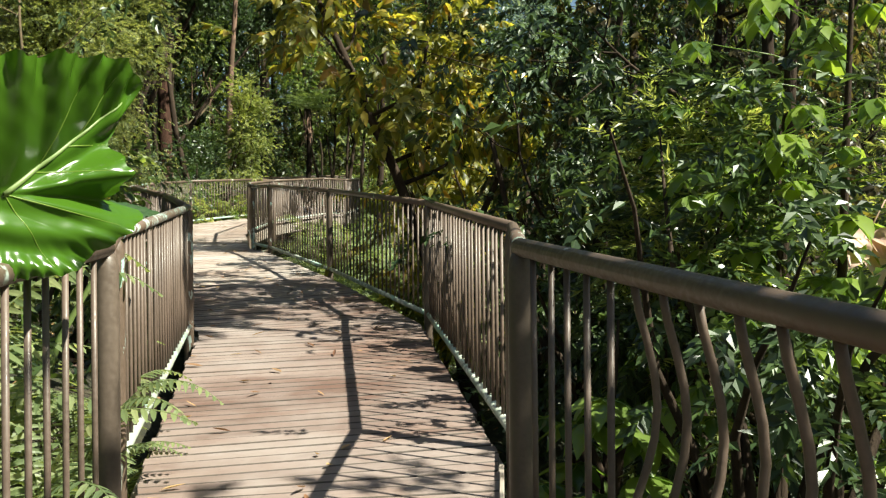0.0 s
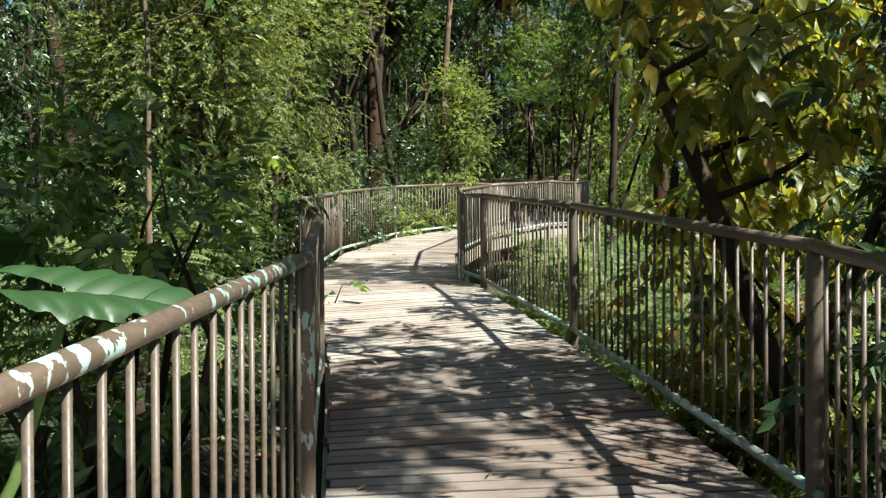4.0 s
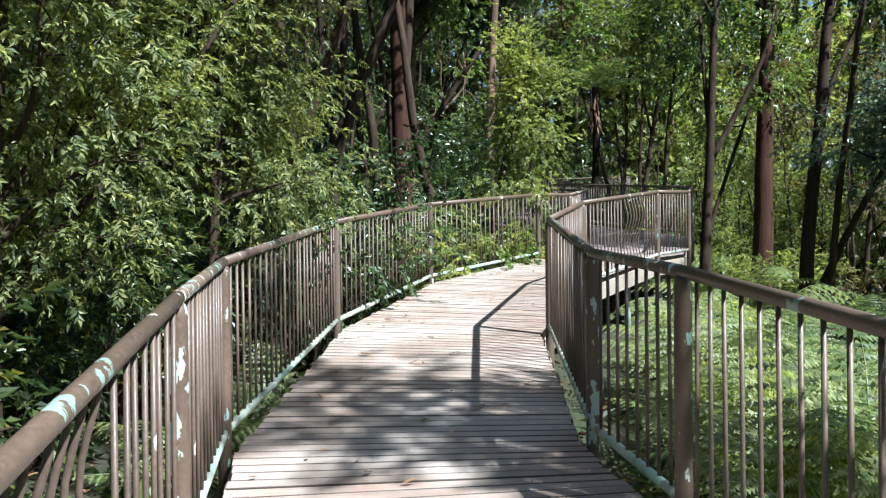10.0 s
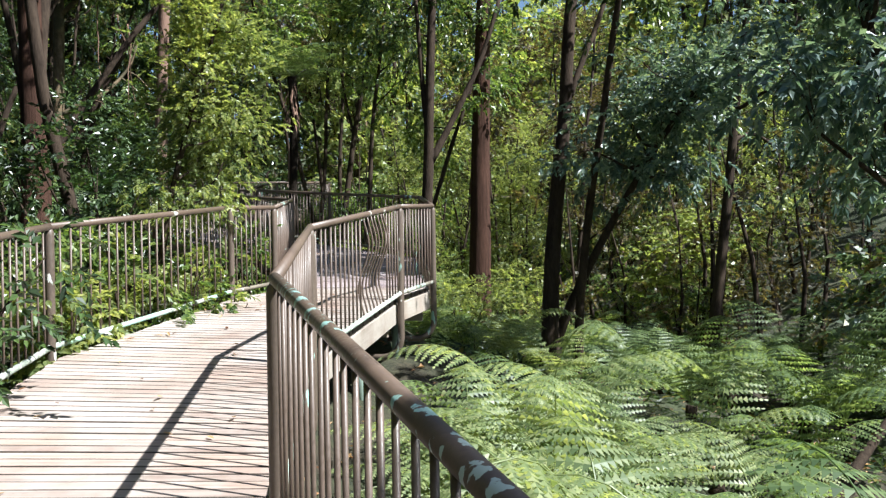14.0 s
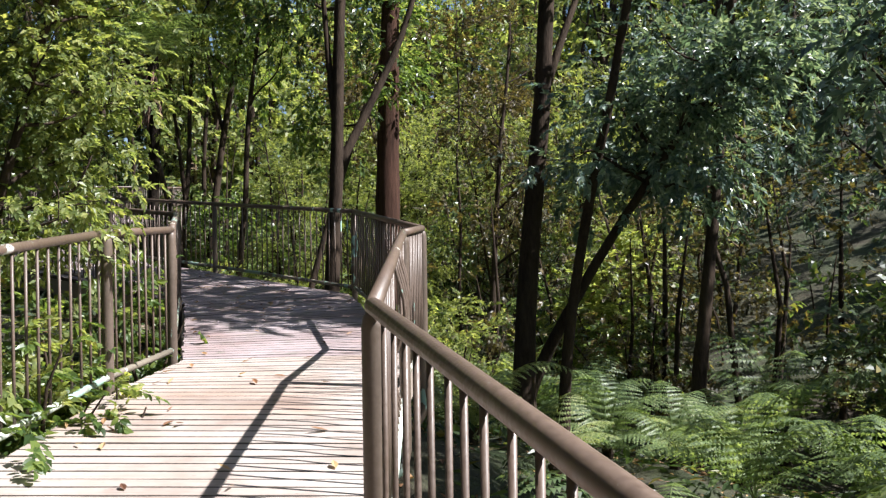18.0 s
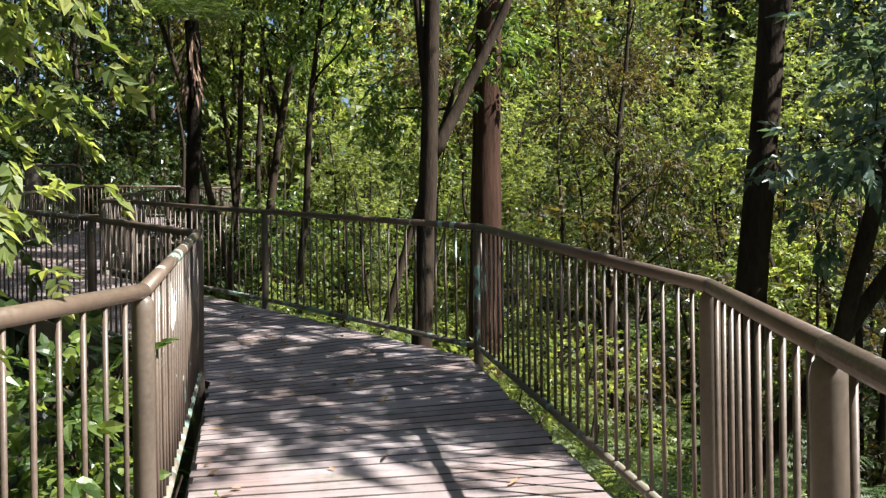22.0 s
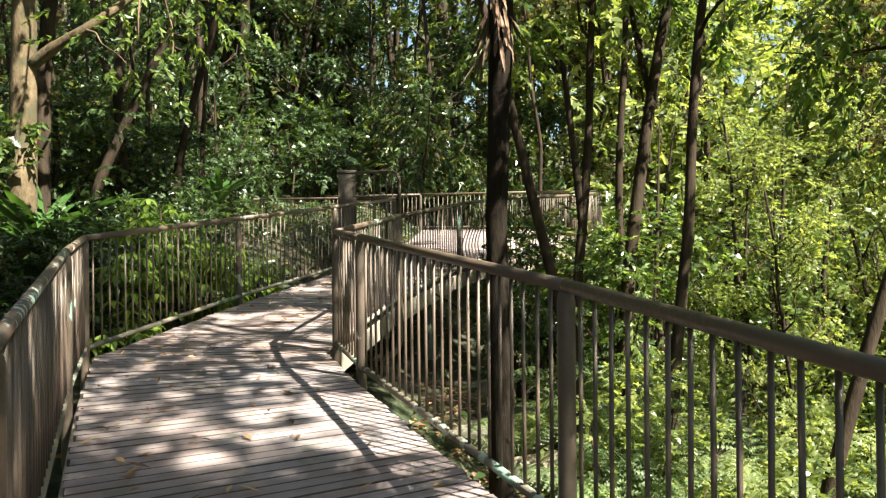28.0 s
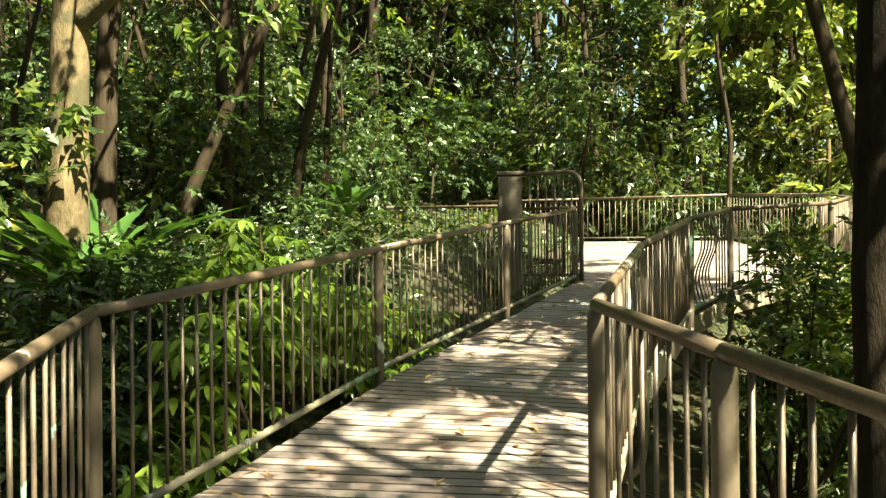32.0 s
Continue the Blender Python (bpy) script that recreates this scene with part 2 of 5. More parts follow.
M_PALE = mat_bark("pale_mottled_bark", (0.045, 0.034, 0.02), (0.26, 0.19, 0.12), 5.0, (1, 1, 0.45), (0.09, 0.08, 0.05), 0.9)
M_PINK = mat_bark("smooth_pinkish_bark", (0.12, 0.075, 0.055), (0.30, 0.19, 0.14), 5.0, (1, 1, 0.3), (0.10, 0.07, 0.05), 0.5)
M_GROUND = mat_ground()
L_DARK = mat_leaf("dark_glossy_leaves", (0.012, 0.030, 0.010), (0.030, 0.070, 0.020), (0.07, 0.14, 0.035), 0.25, 0.36, None, 0.55)
L_MID = mat_leaf("forest_green_leaves", (0.016, 0.040, 0.012), (0.042, 0.090, 0.024), (0.10, 0.175, 0.045), 0.4, 0.34, (0.19, 0.165, 0.05), 0.6)
L_BRIGHT = mat_leaf("bright_green_leaves", (0.032, 0.075, 0.018), (0.078, 0.155, 0.034), (0.18, 0.28, 0.065), 0.5, 0.34, None, 0.6)
L_PALM = mat_leaf("hand_shaped_leaves", (0.05, 0.115, 0.022), (0.10, 0.20, 0.035), (0.20, 0.33, 0.06), 0.45, 0.26, None, 0.75)
L_YELLOW = mat_leaf("yellow_green_leaves", (0.06, 0.09, 0.016), (0.16, 0.20, 0.034), (0.34, 0.36, 0.06), 0.55, 0.4, (0.30, 0.18, 0.05))
L_BLUE = mat_leaf("blue_green_leaves", (0.04, 0.085, 0.064), (0.10, 0.19, 0.14), (0.23, 0.34, 0.25), 0.35, 0.36, None, 0.6)
L_FEATHER = mat_leaf("feathery_soft_leaves", (0.055, 0.10, 0.034), (0.16, 0.235, 0.08), (0.34, 0.42, 0.14), 0.45, 0.5)
L_FERN = mat_leaf("fern_fronds", (0.055, 0.11, 0.036), (0.115, 0.20, 0.066), (0.21, 0.32, 0.12), 0.45, 0.45)
# Paler copy of the fern green, standing in for fronds in full sun.
L_FERN2 = mat_leaf("sun_tinted_fern_fronds", (0.10, 0.17, 0.06), (0.18, 0.27, 0.10), (0.29, 0.38, 0.16), 0.45, 0.45)
L_TARO = mat_leaf("broad_taro_blade", (0.055, 0.165, 0.008), (0.06, 0.175, 0.01), (0.065, 0.185, 0.012), 0.30, 0.2)
L_VEIN2 = mat_leaf("green_side_vein", (0.2, 0.36, 0.04), (0.21, 0.37, 0.05), (0.22, 0.38, 0.06), 0.3, 0.3)
# Two leaf colours lightened and yellowed to stand for backlight and direct sun.
L_SUNNY = mat_leaf("backlight_tinted_yellow_green_leaves", (0.03, 0.056, 0.02), (0.075, 0.12, 0.038), (0.18, 0.25, 0.085), 0.6, 0.4, (0.15, 0.13, 0.05))
L_GLOW = mat_leaf("sun_tinted_pale_leaves", (0.085, 0.145, 0.04), (0.18, 0.265, 0.08), (0.30, 0.38, 0.13), 0.55, 0.34)
# Copy of the taro green with the shade put into its colour.
L_TARO2 = mat_leaf("shade_darkened_taro_blade", (0.022, 0.066, 0.014), (0.027, 0.078, 0.016), (0.033, 0.09, 0.018), 0.16, 0.45)
L_VEIN = mat_leaf("pale_leaf_vein", (0.25, 0.42, 0.12), (0.27, 0.44, 0.13), (0.29, 0.46, 0.14), 0.3, 0.4)
L_NEST = mat_leaf("nest_fern_straps", (0.02, 0.065, 0.016), (0.035, 0.105, 0.022), (0.075, 0.17, 0.04), 0.28, 0.3)
L_DEAD = mat_leaf("dry_cream_leaf", (0.42, 0.33, 0.22), (0.5, 0.42, 0.3), (0.58, 0.5, 0.38), 0.25, 0.6)
L_LITTER = mat_leaf("fallen_leaves", (0.10, 0.055, 0.025), (0.28, 0.19, 0.08), (0.45, 0.36, 0.16), 0.15, 0.6)
L_OLIVE = mat_leaf("olive_brown_leaves", (0.026, 0.030, 0.011), (0.062, 0.066, 0.023), (0.14, 0.135, 0.045), 0.45, 0.4)
L_FAR = mat_leaf("distant_forest_leaves", (0.022, 0.048, 0.014), (0.065, 0.12, 0.032), (0.17, 0.235, 0.06), 0.55, 0.5, (0.22, 0.20, 0.07))


# ---- mesh helpers ----
class Geo:
    """Collects vertices and triangles."""

    def __init__(self):
        self.v, self.f, self.n = [], [], 0

    def add(self, v, f):
        v = np.asarray(v, float).reshape(-1, 3)
        self.v.append(v)
        self.f.append(np.asarray(f, int).reshape(-1, 3) + self.n)
        self.n += len(v)
        return self

    def mesh(self, name, material, smooth=False):
        v, f = np.concatenate(self.v), np.concatenate(self.f)
        me = bpy.data.meshes.new(name)
        me.vertices.add(len(v))
        me.vertices.foreach_set("co", v.astype(np.float32).ravel())
        me.loops.add(len(f) * 3)
        me.loops.foreach_set("vertex_index", f.astype(np.int32).ravel())
        me.polygons.add(len(f))
        me.polygons.foreach_set("loop_start", np.arange(0, len(f) * 3, 3, dtype=np.int32))
        me.polygons.foreach_set("use_smooth", np.full(len(f), smooth, dtype=bool))
        me.update(calc_edges=True)
        me.validate()
        me.materials.append(material)
        return me


def unit(a):
    a = np.asarray(a, float)
    return a / np.maximum(np.linalg.norm(a, axis=-1, keepdims=True), 1e-9)


def tube(g, pts, radii, seg=10, caps=True, n0=None, n1=None):
    """A round tube along a path; n0, n1: normals of mitred ends."""
    pts = np.asarray(pts, float)
    radii = np.broadcast_to(np.asarray(radii, float), (len(pts),))
    tan = np.gradient(pts, axis=0)
    tan = unit(tan)
    ref = np.array([0, 0, 1.0]) if abs(tan[0][2]) < 0.9 else np.array([1.0, 0, 0])
    a = np.linspace(0, 2 * np.pi, seg, endpoint=False)
    vs = []
    s = unit(np.cross(ref, tan[0]))
    for i, (p, t, r) in enumerate(zip(pts, tan, radii)):
        s = unit(s - t * (s @ t))
        u = np.cross(t, s)
        ring = p + r * (np.cos(a)[:, None] * s + np.sin(a)[:, None] * u)
        nn = n0 if i == 0 else n1 if i == len(pts) - 1 else None
        if nn is not None:
            ring = ring - np.outer((ring - p) @ nn / (t @ nn), t)
        vs.append(ring)
    n = len(pts)
    v = np.concatenate(vs)
    f = []
    for i in range(n - 1):
        for j in range(seg):
            k = (j + 1) % seg
            f += [(i * seg + j, i * seg + k, (i + 1) * seg + k), (i * seg + j, (i + 1) * seg + k, (i + 1) * seg + j)]
    if caps:
        for j in range(1, seg - 1):
            f += [(0, j + 1, j), ((n - 1) * seg, (n - 1) * seg + j, (n - 1) * seg + j + 1)]
    return g.add(v, f)


def box(g, lo, hi, chamfer=0.0):
    """A block, its four long top and bottom edges chamfered along x."""
    (x0, y0, z0), (x1, y1, z1), c = lo, hi, chamfer
    prof = [(y0, z0), (y1, z0), (y1, z1 - c), (y1 - c, z1), (y0 + c, z1), (y0, z1 - c)]
    v = [(x, y, z) for x in (x0, x1) for y, z in prof]
    f = []
    for i in range(6):
        j = (i + 1) % 6
        f += [(i, j, 6 + j), (i, 6 + j, 6 + i)]
    for i in range(1, 5):
        f += [(0, i + 1, i), (6, 6 + i, 6 + i + 1)]
    return g.add(v, f)


def frames_of(D, N):
    D = unit(D)
    S = unit(np.cross(D, N))
    N = np.cross(S, D)
    return D, S, N


def leaves(g, P, D, N, L, W, fold=0.18, droop=0.12):
    """Small pointed blades, folded along the midrib: two triangles each."""
    n = len(P)
    D, S, N = frames_of(D, N)
    L, W = np.broadcast_to(L, n)[:, None], np.broadcast_to(W, n)[:, None]
    mid = P + D * L * 0.42
    v = np.stack([P, mid + S * W * 0.5 + N * W * fold, P + D * L - N * L * droop, mid - S * W * 0.5 + N * W * fold], 1)
    b = np.arange(n)[:, None] * 4
    f = np.stack([b + [0, 1, 2], b + [0, 2, 3]], 1)
    return g.add(v, f)


def blades(g, P, D, N, L, W, stations=((0, 0.06), (0.22, 0.75), (0.48, 1.0), (0.76, 0.62), (1, 0.02)), droop=0.35, fold=0.15, wave=0.0):
    """Larger leaves with a shaped outline, a midrib fold and a curve."""
    n = len(P)
    D, S, N = frames_of(D, N)
    L, W = np.broadcast_to(L, n)[:, None], np.broadcast_to(W, n)[:, None]
    vs = []
    for k, (s, w) in enumerate(stations):
        mid = P + D * L * s - N * L * droop * s * s
        up = N * W * (fold * w + (wave if k % 2 else -wave))
        vs += [mid - S * W * 0.5 * w + up, mid, mid + S * W * 0.5 * w + up]
    v = np.stack(vs, 1)
    m = len(stations) * 3
    b = (np.arange(n) * m)[:, None]
    f = []
    for k in range(len(stations) - 1):
        o = k * 3
        f += [b + [o, o + 3, o + 4], b + [o, o + 4, o + 1], b + [o + 1, o + 4, o + 5], b + [o + 1, o + 5, o + 2]]
    return g.add(v, np.stack(f, 1))


def pinnules(g, P, D, N, L, W, k=8, droop=0.22):
    """Leaflets of a fern, each a row of paired teeth along its rib, tapering to the tip."""
    D, S, N = frames_of(D, N)
    n = len(P)
    L, W = np.broadcast_to(L, n)[:, None], np.broadcast_to(W, n)[:, None]
    rib = [P + D * L * u - N * L * droop * u * u for u in np.linspace(0, 1, k + 1)]
    for j in range(k):
        w = W * 0.62 * (1 - (j / k) ** 1.6) ** 0.8 + 0.003
        for sg in (1, -1):
            tip = (rib[j] + rib[j + 1]) / 2 + S * sg * w + D * w * 0.45 - N * w * 0.25
            v = np.stack([rib[j], rib[j + 1], tip], 1)
            g.add(v, np.arange(n)[:, None] * 3 + [[0, 1, 2]])
    return g


def thing(name, at, label, category, group="", kind=""):
    e = new(name)
    e.matrix_world = at if isinstance(at, Matrix) else Matrix.Translation(at)
    return tagged(e, label, category, group, kind)


def part(name, geo, material, parent, label="", smooth=False, at=None, mesh=None):
    ob = new(name, mesh or geo.mesh(name, material, smooth))
    ob.parent = parent
    if at is not None:
        ob.matrix_basis = at
    return tagged(ob, label) if label else ob


# ---- the plan: posts of both railings, deck height along the way ----
LEFT = [(-0.5, -3.9), (-0.78, -0.6), (-1.045, 2.72), (-1.345, 3.62), (-2.004, 6.995), (-2.971, 9.568), (-4.373, 12.701), (-5.039, 14.2), (-5.82, 17.661), (-5.873, 20.933),
        (-4.975, 23.905), (-4.623, 24.993), (-4.686, 28.043), (-5.75, 30.15), (-7.697, 33.136), (-8.588, 34.594), (-8.791, 37.87), (-8.703, 40.923), (-8.597, 43.816)]
RIGHT = [(1.6, -3.7), (0.89, -0.55), (0.2, 2.58), (0.29, 4.0), (-0.14, 7.45), (-1.344, 10.577), (-2.62, 13.57), (-3.102, 14.658), (-3.789, 17.544), (-3.855, 20.449),
         (-3.122, 23.47), (-2.685, 24.803), (-2.643, 28.617), (-4.272, 31.521), (-5.985, 34.089), (-6.525, 35.054), (-6.779, 37.817), (-6.77, 40.969), (-6.475, 42.6)]
RAIL_H = 1.0


DECK_Y = [-8.0, 2.65, 3.85, 7.25, 10.3, 13.3, 14.45, 17.6, 20.7, 23.7, 24.9, 28.3, 31.4, 34.0, 34.85, 37.85, 40.95, 43.0, 46.0, 53.0]
DECK_H = [-1.83, -1.055, -0.985, -0.715, -0.41, -0.134, -0.076, 0.212, 0.495, 0.765, 0.808, 1.083, 1.34, 1.585, 1.635, 1.888, 2.167, 2.37, 2.6, 3.1]


def deck_z(y):
    """Ramps with short flatter landings."""
    return float(np.interp(y, DECK_Y, DECK_H))


MID = [((a[0] + b[0]) / 2, (a[1] + b[1]) / 2) for a, b in zip(LEFT, RIGHT)]
MID = [(0.3, -60.0)] + MID + [(-8.3, 52.0), (-12.0, 120.0)]
MX, MY = [m[0] for m in MID], [m[1] for m in MID]


def ground_z(x, y):
    """The gully's ground: a bank rising on one side, a drop with ferns and a far bank on the other."""
    u = x - np.interp(y, MY, MX)
    yc = np.clip(y, -8, 53)
    d = -1.322 + 0.08828 * yc - 7.53e-5 * yc * yc
    late = np.clip((y - 26) / 8, 0, 1)
    early = 1 - np.clip((y - 2) / 6, 0, 1)
    right = np.interp(u, [0, 1.2, 4, 8, 13, 22, 45, 90, 400], [-0.85, -1.15, -2.0, -2.9, -2.9, -0.5, 9, 20, 24])
    right = right + early * np.interp(u, [0, 2, 6, 14], [0.2, 0.4, 0.8, 0]) - late * np.interp(u, [0, 2, 6, 20], [0.5, 0.9, 0.6, 0])
    left = np.interp(-u, [0, 1.0, 2.2, 5, 9, 20, 45, 90, 400], [-0.85, -0.75, -0.55, -0.2, 0.9, 5.0, 13, 20, 24])
    right = right + np.exp(-((y - 38.0) / 2.6) ** 2) * np.interp(u, [0, 1, 2.6, 4.5], [0.75, 0.8, 0.55, 0])
    first = 1 - np.clip((y - 5) / 3, 0, 1)
    left = left + first * np.interp(-u, [0, 0.85, 1.25, 3, 5], [0, 0.1, 0.6, 0.55, 0.3])
    left = left + late * np.interp(-u, [0, 1.4, 3, 6, 14], [-0.4, 0.1, 0.9, 0.7, 0])
    z = d + np.where(u > 0, right, left)
    z = z + np.clip((y - 58) * 0.22, 0, 9) + np.clip((-14 - y) * 0.2, 0, 8)
    return z + 0.10 * np.sin(x * 1.3 + y * 0.7) + 0.07 * np.sin(x * 2.9 - y * 2.1) + 0.04 * np.sin(5.1 * x + 1.7 * y)


def gz(x, y):
    return float(ground_z(np.array(x, float), np.array(y, float)))


def axis(stops):
    out = []
    for (a, b, s) in stops:
        out += list(np.arange(a, b, s))
    return np.array(out + [stops[-1][1]])


gx = axis([(-420, -120, 50), (-120, -40, 8), (-40, -16, 2), (-16, 12, 0.45), (12, 40, 2), (40, 120, 8), (120, 420, 50)])
gy = axis([(-400, -100, 50), (-100, -20, 8), (-20, -8, 2), (-8, 56, 0.5), (56, 80, 2), (80, 140, 8), (140, 440, 50)])
GX, GY = np.meshgrid(gx, gy)
nx, ny = len(gx), len(gy)
idx = np.arange(nx * ny).reshape(ny, nx)
q00, q10, q01, q11 = idx[:-1, :-1].ravel(), idx[:-1, 1:].ravel(), idx[1:, :-1].ravel(), idx[1:, 1:].ravel()
g = Geo().add(np.stack([GX, GY, ground_z(GX, GY)], -1), np.concatenate([np.stack([q00, q10, q11], 1), np.stack([q00, q11, q01], 1)]))
tagged(new("ground", g.mesh("ground", M_GROUND, True)), "leaf-littered forest floor of a sloping gully", "ground", kind="structure")


# ---- railings ----
def v3(p, h=0.0):
    return np.array([p[0], p[1], deck_z(p[1]) + h])


def baluster_mesh(wavy):
    g = Geo()
    if wavy:
        s = np.linspace(0, 1, 15)
        bulge = -0.06 * np.sin(2 * np.pi * s) * np.sin(np.pi * s) ** 0.5
        tube(g, np.stack([0 * s, bulge, 0.07 + s * 0.92], 1), 0.009, 8)
    else:
        tube(g, [(0, 0, 0.07), (0, 0, 0.4), (0, 0, 0.99)], 0.009, 8)
    return g.mesh("wavy_baluster" if wavy else "baluster", M_BAL, True)


BAL, BAL_W = baluster_mesh(False), baluster_mesh(True)


def post_geo(inward, drop=0.62):
    """A round post, domed under the handrail, its foot bent in beneath the deck."""
    g = Geo()
    i = np.array([inward[0], inward[1], 0.0])
    z = np.array([0, 0, 1.0])
    bend = [(1 - math.cos(a)) * 0.22 * i - math.sin(a) * 0.22 * z - (drop - 0.22) * z for a in np.linspace(0, math.pi / 2, 6)]
    foot = [bend[-1] + i * 0.35] + bend[::-1]
    pts = foot + [z * -0.2, z * 0.0, z * 0.5, z * 0.935, z * 0.968, z * 0.985]
    rad = [0.037] * (len(foot) + 4) + [0.032, 0.02]
    tube(g, pts, rad, 14)
    return g


def railing(posts, side, wavy=(), group="", worn=(), ends=True, label="brown-painted steel railing panel beside the boardwalk"):
    """Panels of handrail, foot rail and balusters between posts; wavy: (panel, from, to) of S-bent balusters."""
    n = len(posts)
    A = [v3(p) for p in posts]
    dirs = [unit(A[i + 1] - A[i]) for i in range(n - 1)]
    for i in range(n - 1):
        a, b, d = A[i], A[i + 1], dirs[i]
        n0 = unit(dirs[i - 1] + d) if i else d
        n1 = unit(dirs[i + 1] + d) if i < n - 2 else d
        flat = unit(np.array([d[0], d[1], 0]))
        out = np.array([-flat[1], flat[0], 0]) * side
        t = thing("railing_panel", Vector(a), label, "railing", group)
        ab, up = b - a, np.array([0, 0, 1.0])
        top, low = up * RAIL_H, up * 0.075
        part("top_rail", tube(Geo(), [top, top + ab * 0.5, top + ab], 0.027, 14, True, n0, n1), M_WORN if i in worn else M_RAIL, t, "handrail with flaking brown and teal paint" if i in worn else "", True)
        part("bottom_rail", tube(Geo(), [low, low + ab * 0.5, low + ab], 0.023, 10, True, n0, n1), M_FOOT2 if 2.5 < a[1] < 23 else M_FOOT, t, "bottom rail weathered to pale green" if 2.5 < a[1] < 23 else "worn bottom rail with flaking paint", True)
        ins = unit(-n0 * 0 - np.array([-n0[1], n0[0], 0]) * side)
        part("post", post_geo(ins), M_WORN if i in worn else M_POST, t, smooth=True)
        if i == n - 2 and ends:
            part("post", post_geo(-out), M_POST, t, smooth=True, at=Matrix.Translation(Vector(ab)))
        ln = np.linalg.norm(ab)
        k = max(2, round(ln / 0.13))
        turn = math.atan2(out[1], out[0]) - math.pi / 2
        for j in range(1, k):
            s = j / k
            w = any(p == i and lo <= s <= hi for p, lo, hi in wavy)
            part("baluster", None, None, t, at=Matrix.Translation(Vector(ab * s)) @ pose(0, 0, 0, random.uniform(-0.25, 0.25), random.uniform(-0.25, 0.25), math.degrees(turn)), mesh=BAL_W if w else BAL)


railing(LEFT, 1, [(5, 0.36, 0.66), (0, 0.3, 0.7)], "railing of the bank side", (3, 4, 6, 7, 13))
railing(RIGHT, -1, [(1, 0.2, 0.78), (9, 0.46, 0.76), (17, 0.1, 0.6)], "railing of the gully side", (6, 7))


# ---- plants: builders ----
def wander(rng, p, d, length, n, up=0.1, wob=0.15):
    """A crooked path from p along d."""
    pts, p, d = [np.array(p, float)], np.array(p, float), unit(np.array(d, float))
    for _ in range(n):
        d = unit(d + rng.normal(0, wob, 3) + np.array([0, 0, up]))
        p = p + d * length / n
        pts.append(p)
    return np.array(pts)


def smoothed(pts, k):
    """The path with k steps between its points, rounded through them."""
    q = np.concatenate([[2 * pts[0] - pts[1]], pts, [2 * pts[-1] - pts[-2]]])
    out = []
    for i in range(1, len(q) - 2):
        a, b, c, d = q[i - 1:i + 3]
        for u in np.arange(k) / k:
            out.append(0.5 * (2 * b + (c - a) * u + (2 * a - 5 * b + 4 * c - d) * u * u + (3 * b - a - 3 * c + d) * u ** 3))
    return np.array(out + [pts[-1]])


def slivers(g, P, D, N, L, W):
    """Far leaves: one pointed triangle each."""
    D, S, N = frames_of(D, N)
    L, W = L[:, None], W[:, None]
    v = np.stack([P + D * L * 0.25 - S * W * 0.5, P + D * L * 0.9 + S * W * 0.1 - N * L * 0.1, P + S * W * 0.5], 1)
    return g.add(v, np.arange(len(P))[:, None] * 3 + [[0, 1, 2]])


def foliage(g, rng, centres, spread, count, L, W, droop=0.5, blade=False, far=False, per=11):
    """Leafy sprays in uneven clumps round the centres: leaves set in two ranks along short drooping twigs."""
    k = len(centres)
    n = max(1, count // per)
    ref = centres.mean(0)
    share = rng.gamma(1.3, 1.0, k)
    which = rng.choice(k, n, p=share / share.sum())
    off = rng.normal(0, 1, (n, 3)) * np.array([1, 1, 0.5]) * spread * 0.75
    P0 = centres[which] + off
    A = unit(unit(off) * 0.7 + 0.5 * unit(P0 - ref) + rng.normal(0, 0.4, (n, 3)) - np.array([0, 0, droop * 0.45]))
    up = rng.normal(0, 0.3, (n, 3)) + np.array([0, 0, 1.0])
    A, S, N = frames_of(A, up)
    ln = (L * per * 0.20 * rng.uniform(0.7, 1.25, n))[:, None]
    PP, DD, NN = [], [], []
    for j in range(per):
        s = (j + rng.uniform(0.2, 0.8, (n, 1))) / per
        sg = (1 if j % 2 else -1) * (0 if j == per - 1 else 1)
        PP.append(P0 + A * ln * s - N * ln * 0.25 * s * s)
        DD.append(A * (0.4 + 0.6 * s) + S * sg * (1.0 - 0.6 * s) + rng.normal(0, 0.22, (n, 3)) - np.array([0, 0, droop * 0.4]))
        NN.append(N + rng.normal(0, 0.38, (n, 3)))
    P, D, N = np.concatenate(PP), np.concatenate(DD), np.concatenate(NN)
    size = rng.uniform(0.65, 1.2, len(P))
    if blade:
        blades(g, P, D, N, L * size, W * size, stations=((0, 0.1), (0.3, 0.95), (0.65, 0.8), (1, 0.02)), droop=0.3)
    elif far:
        slivers(g, P, D, N, L * size, W * size)
    else:
        leaves(g, P, D, N, L * size, W * size)
    return g


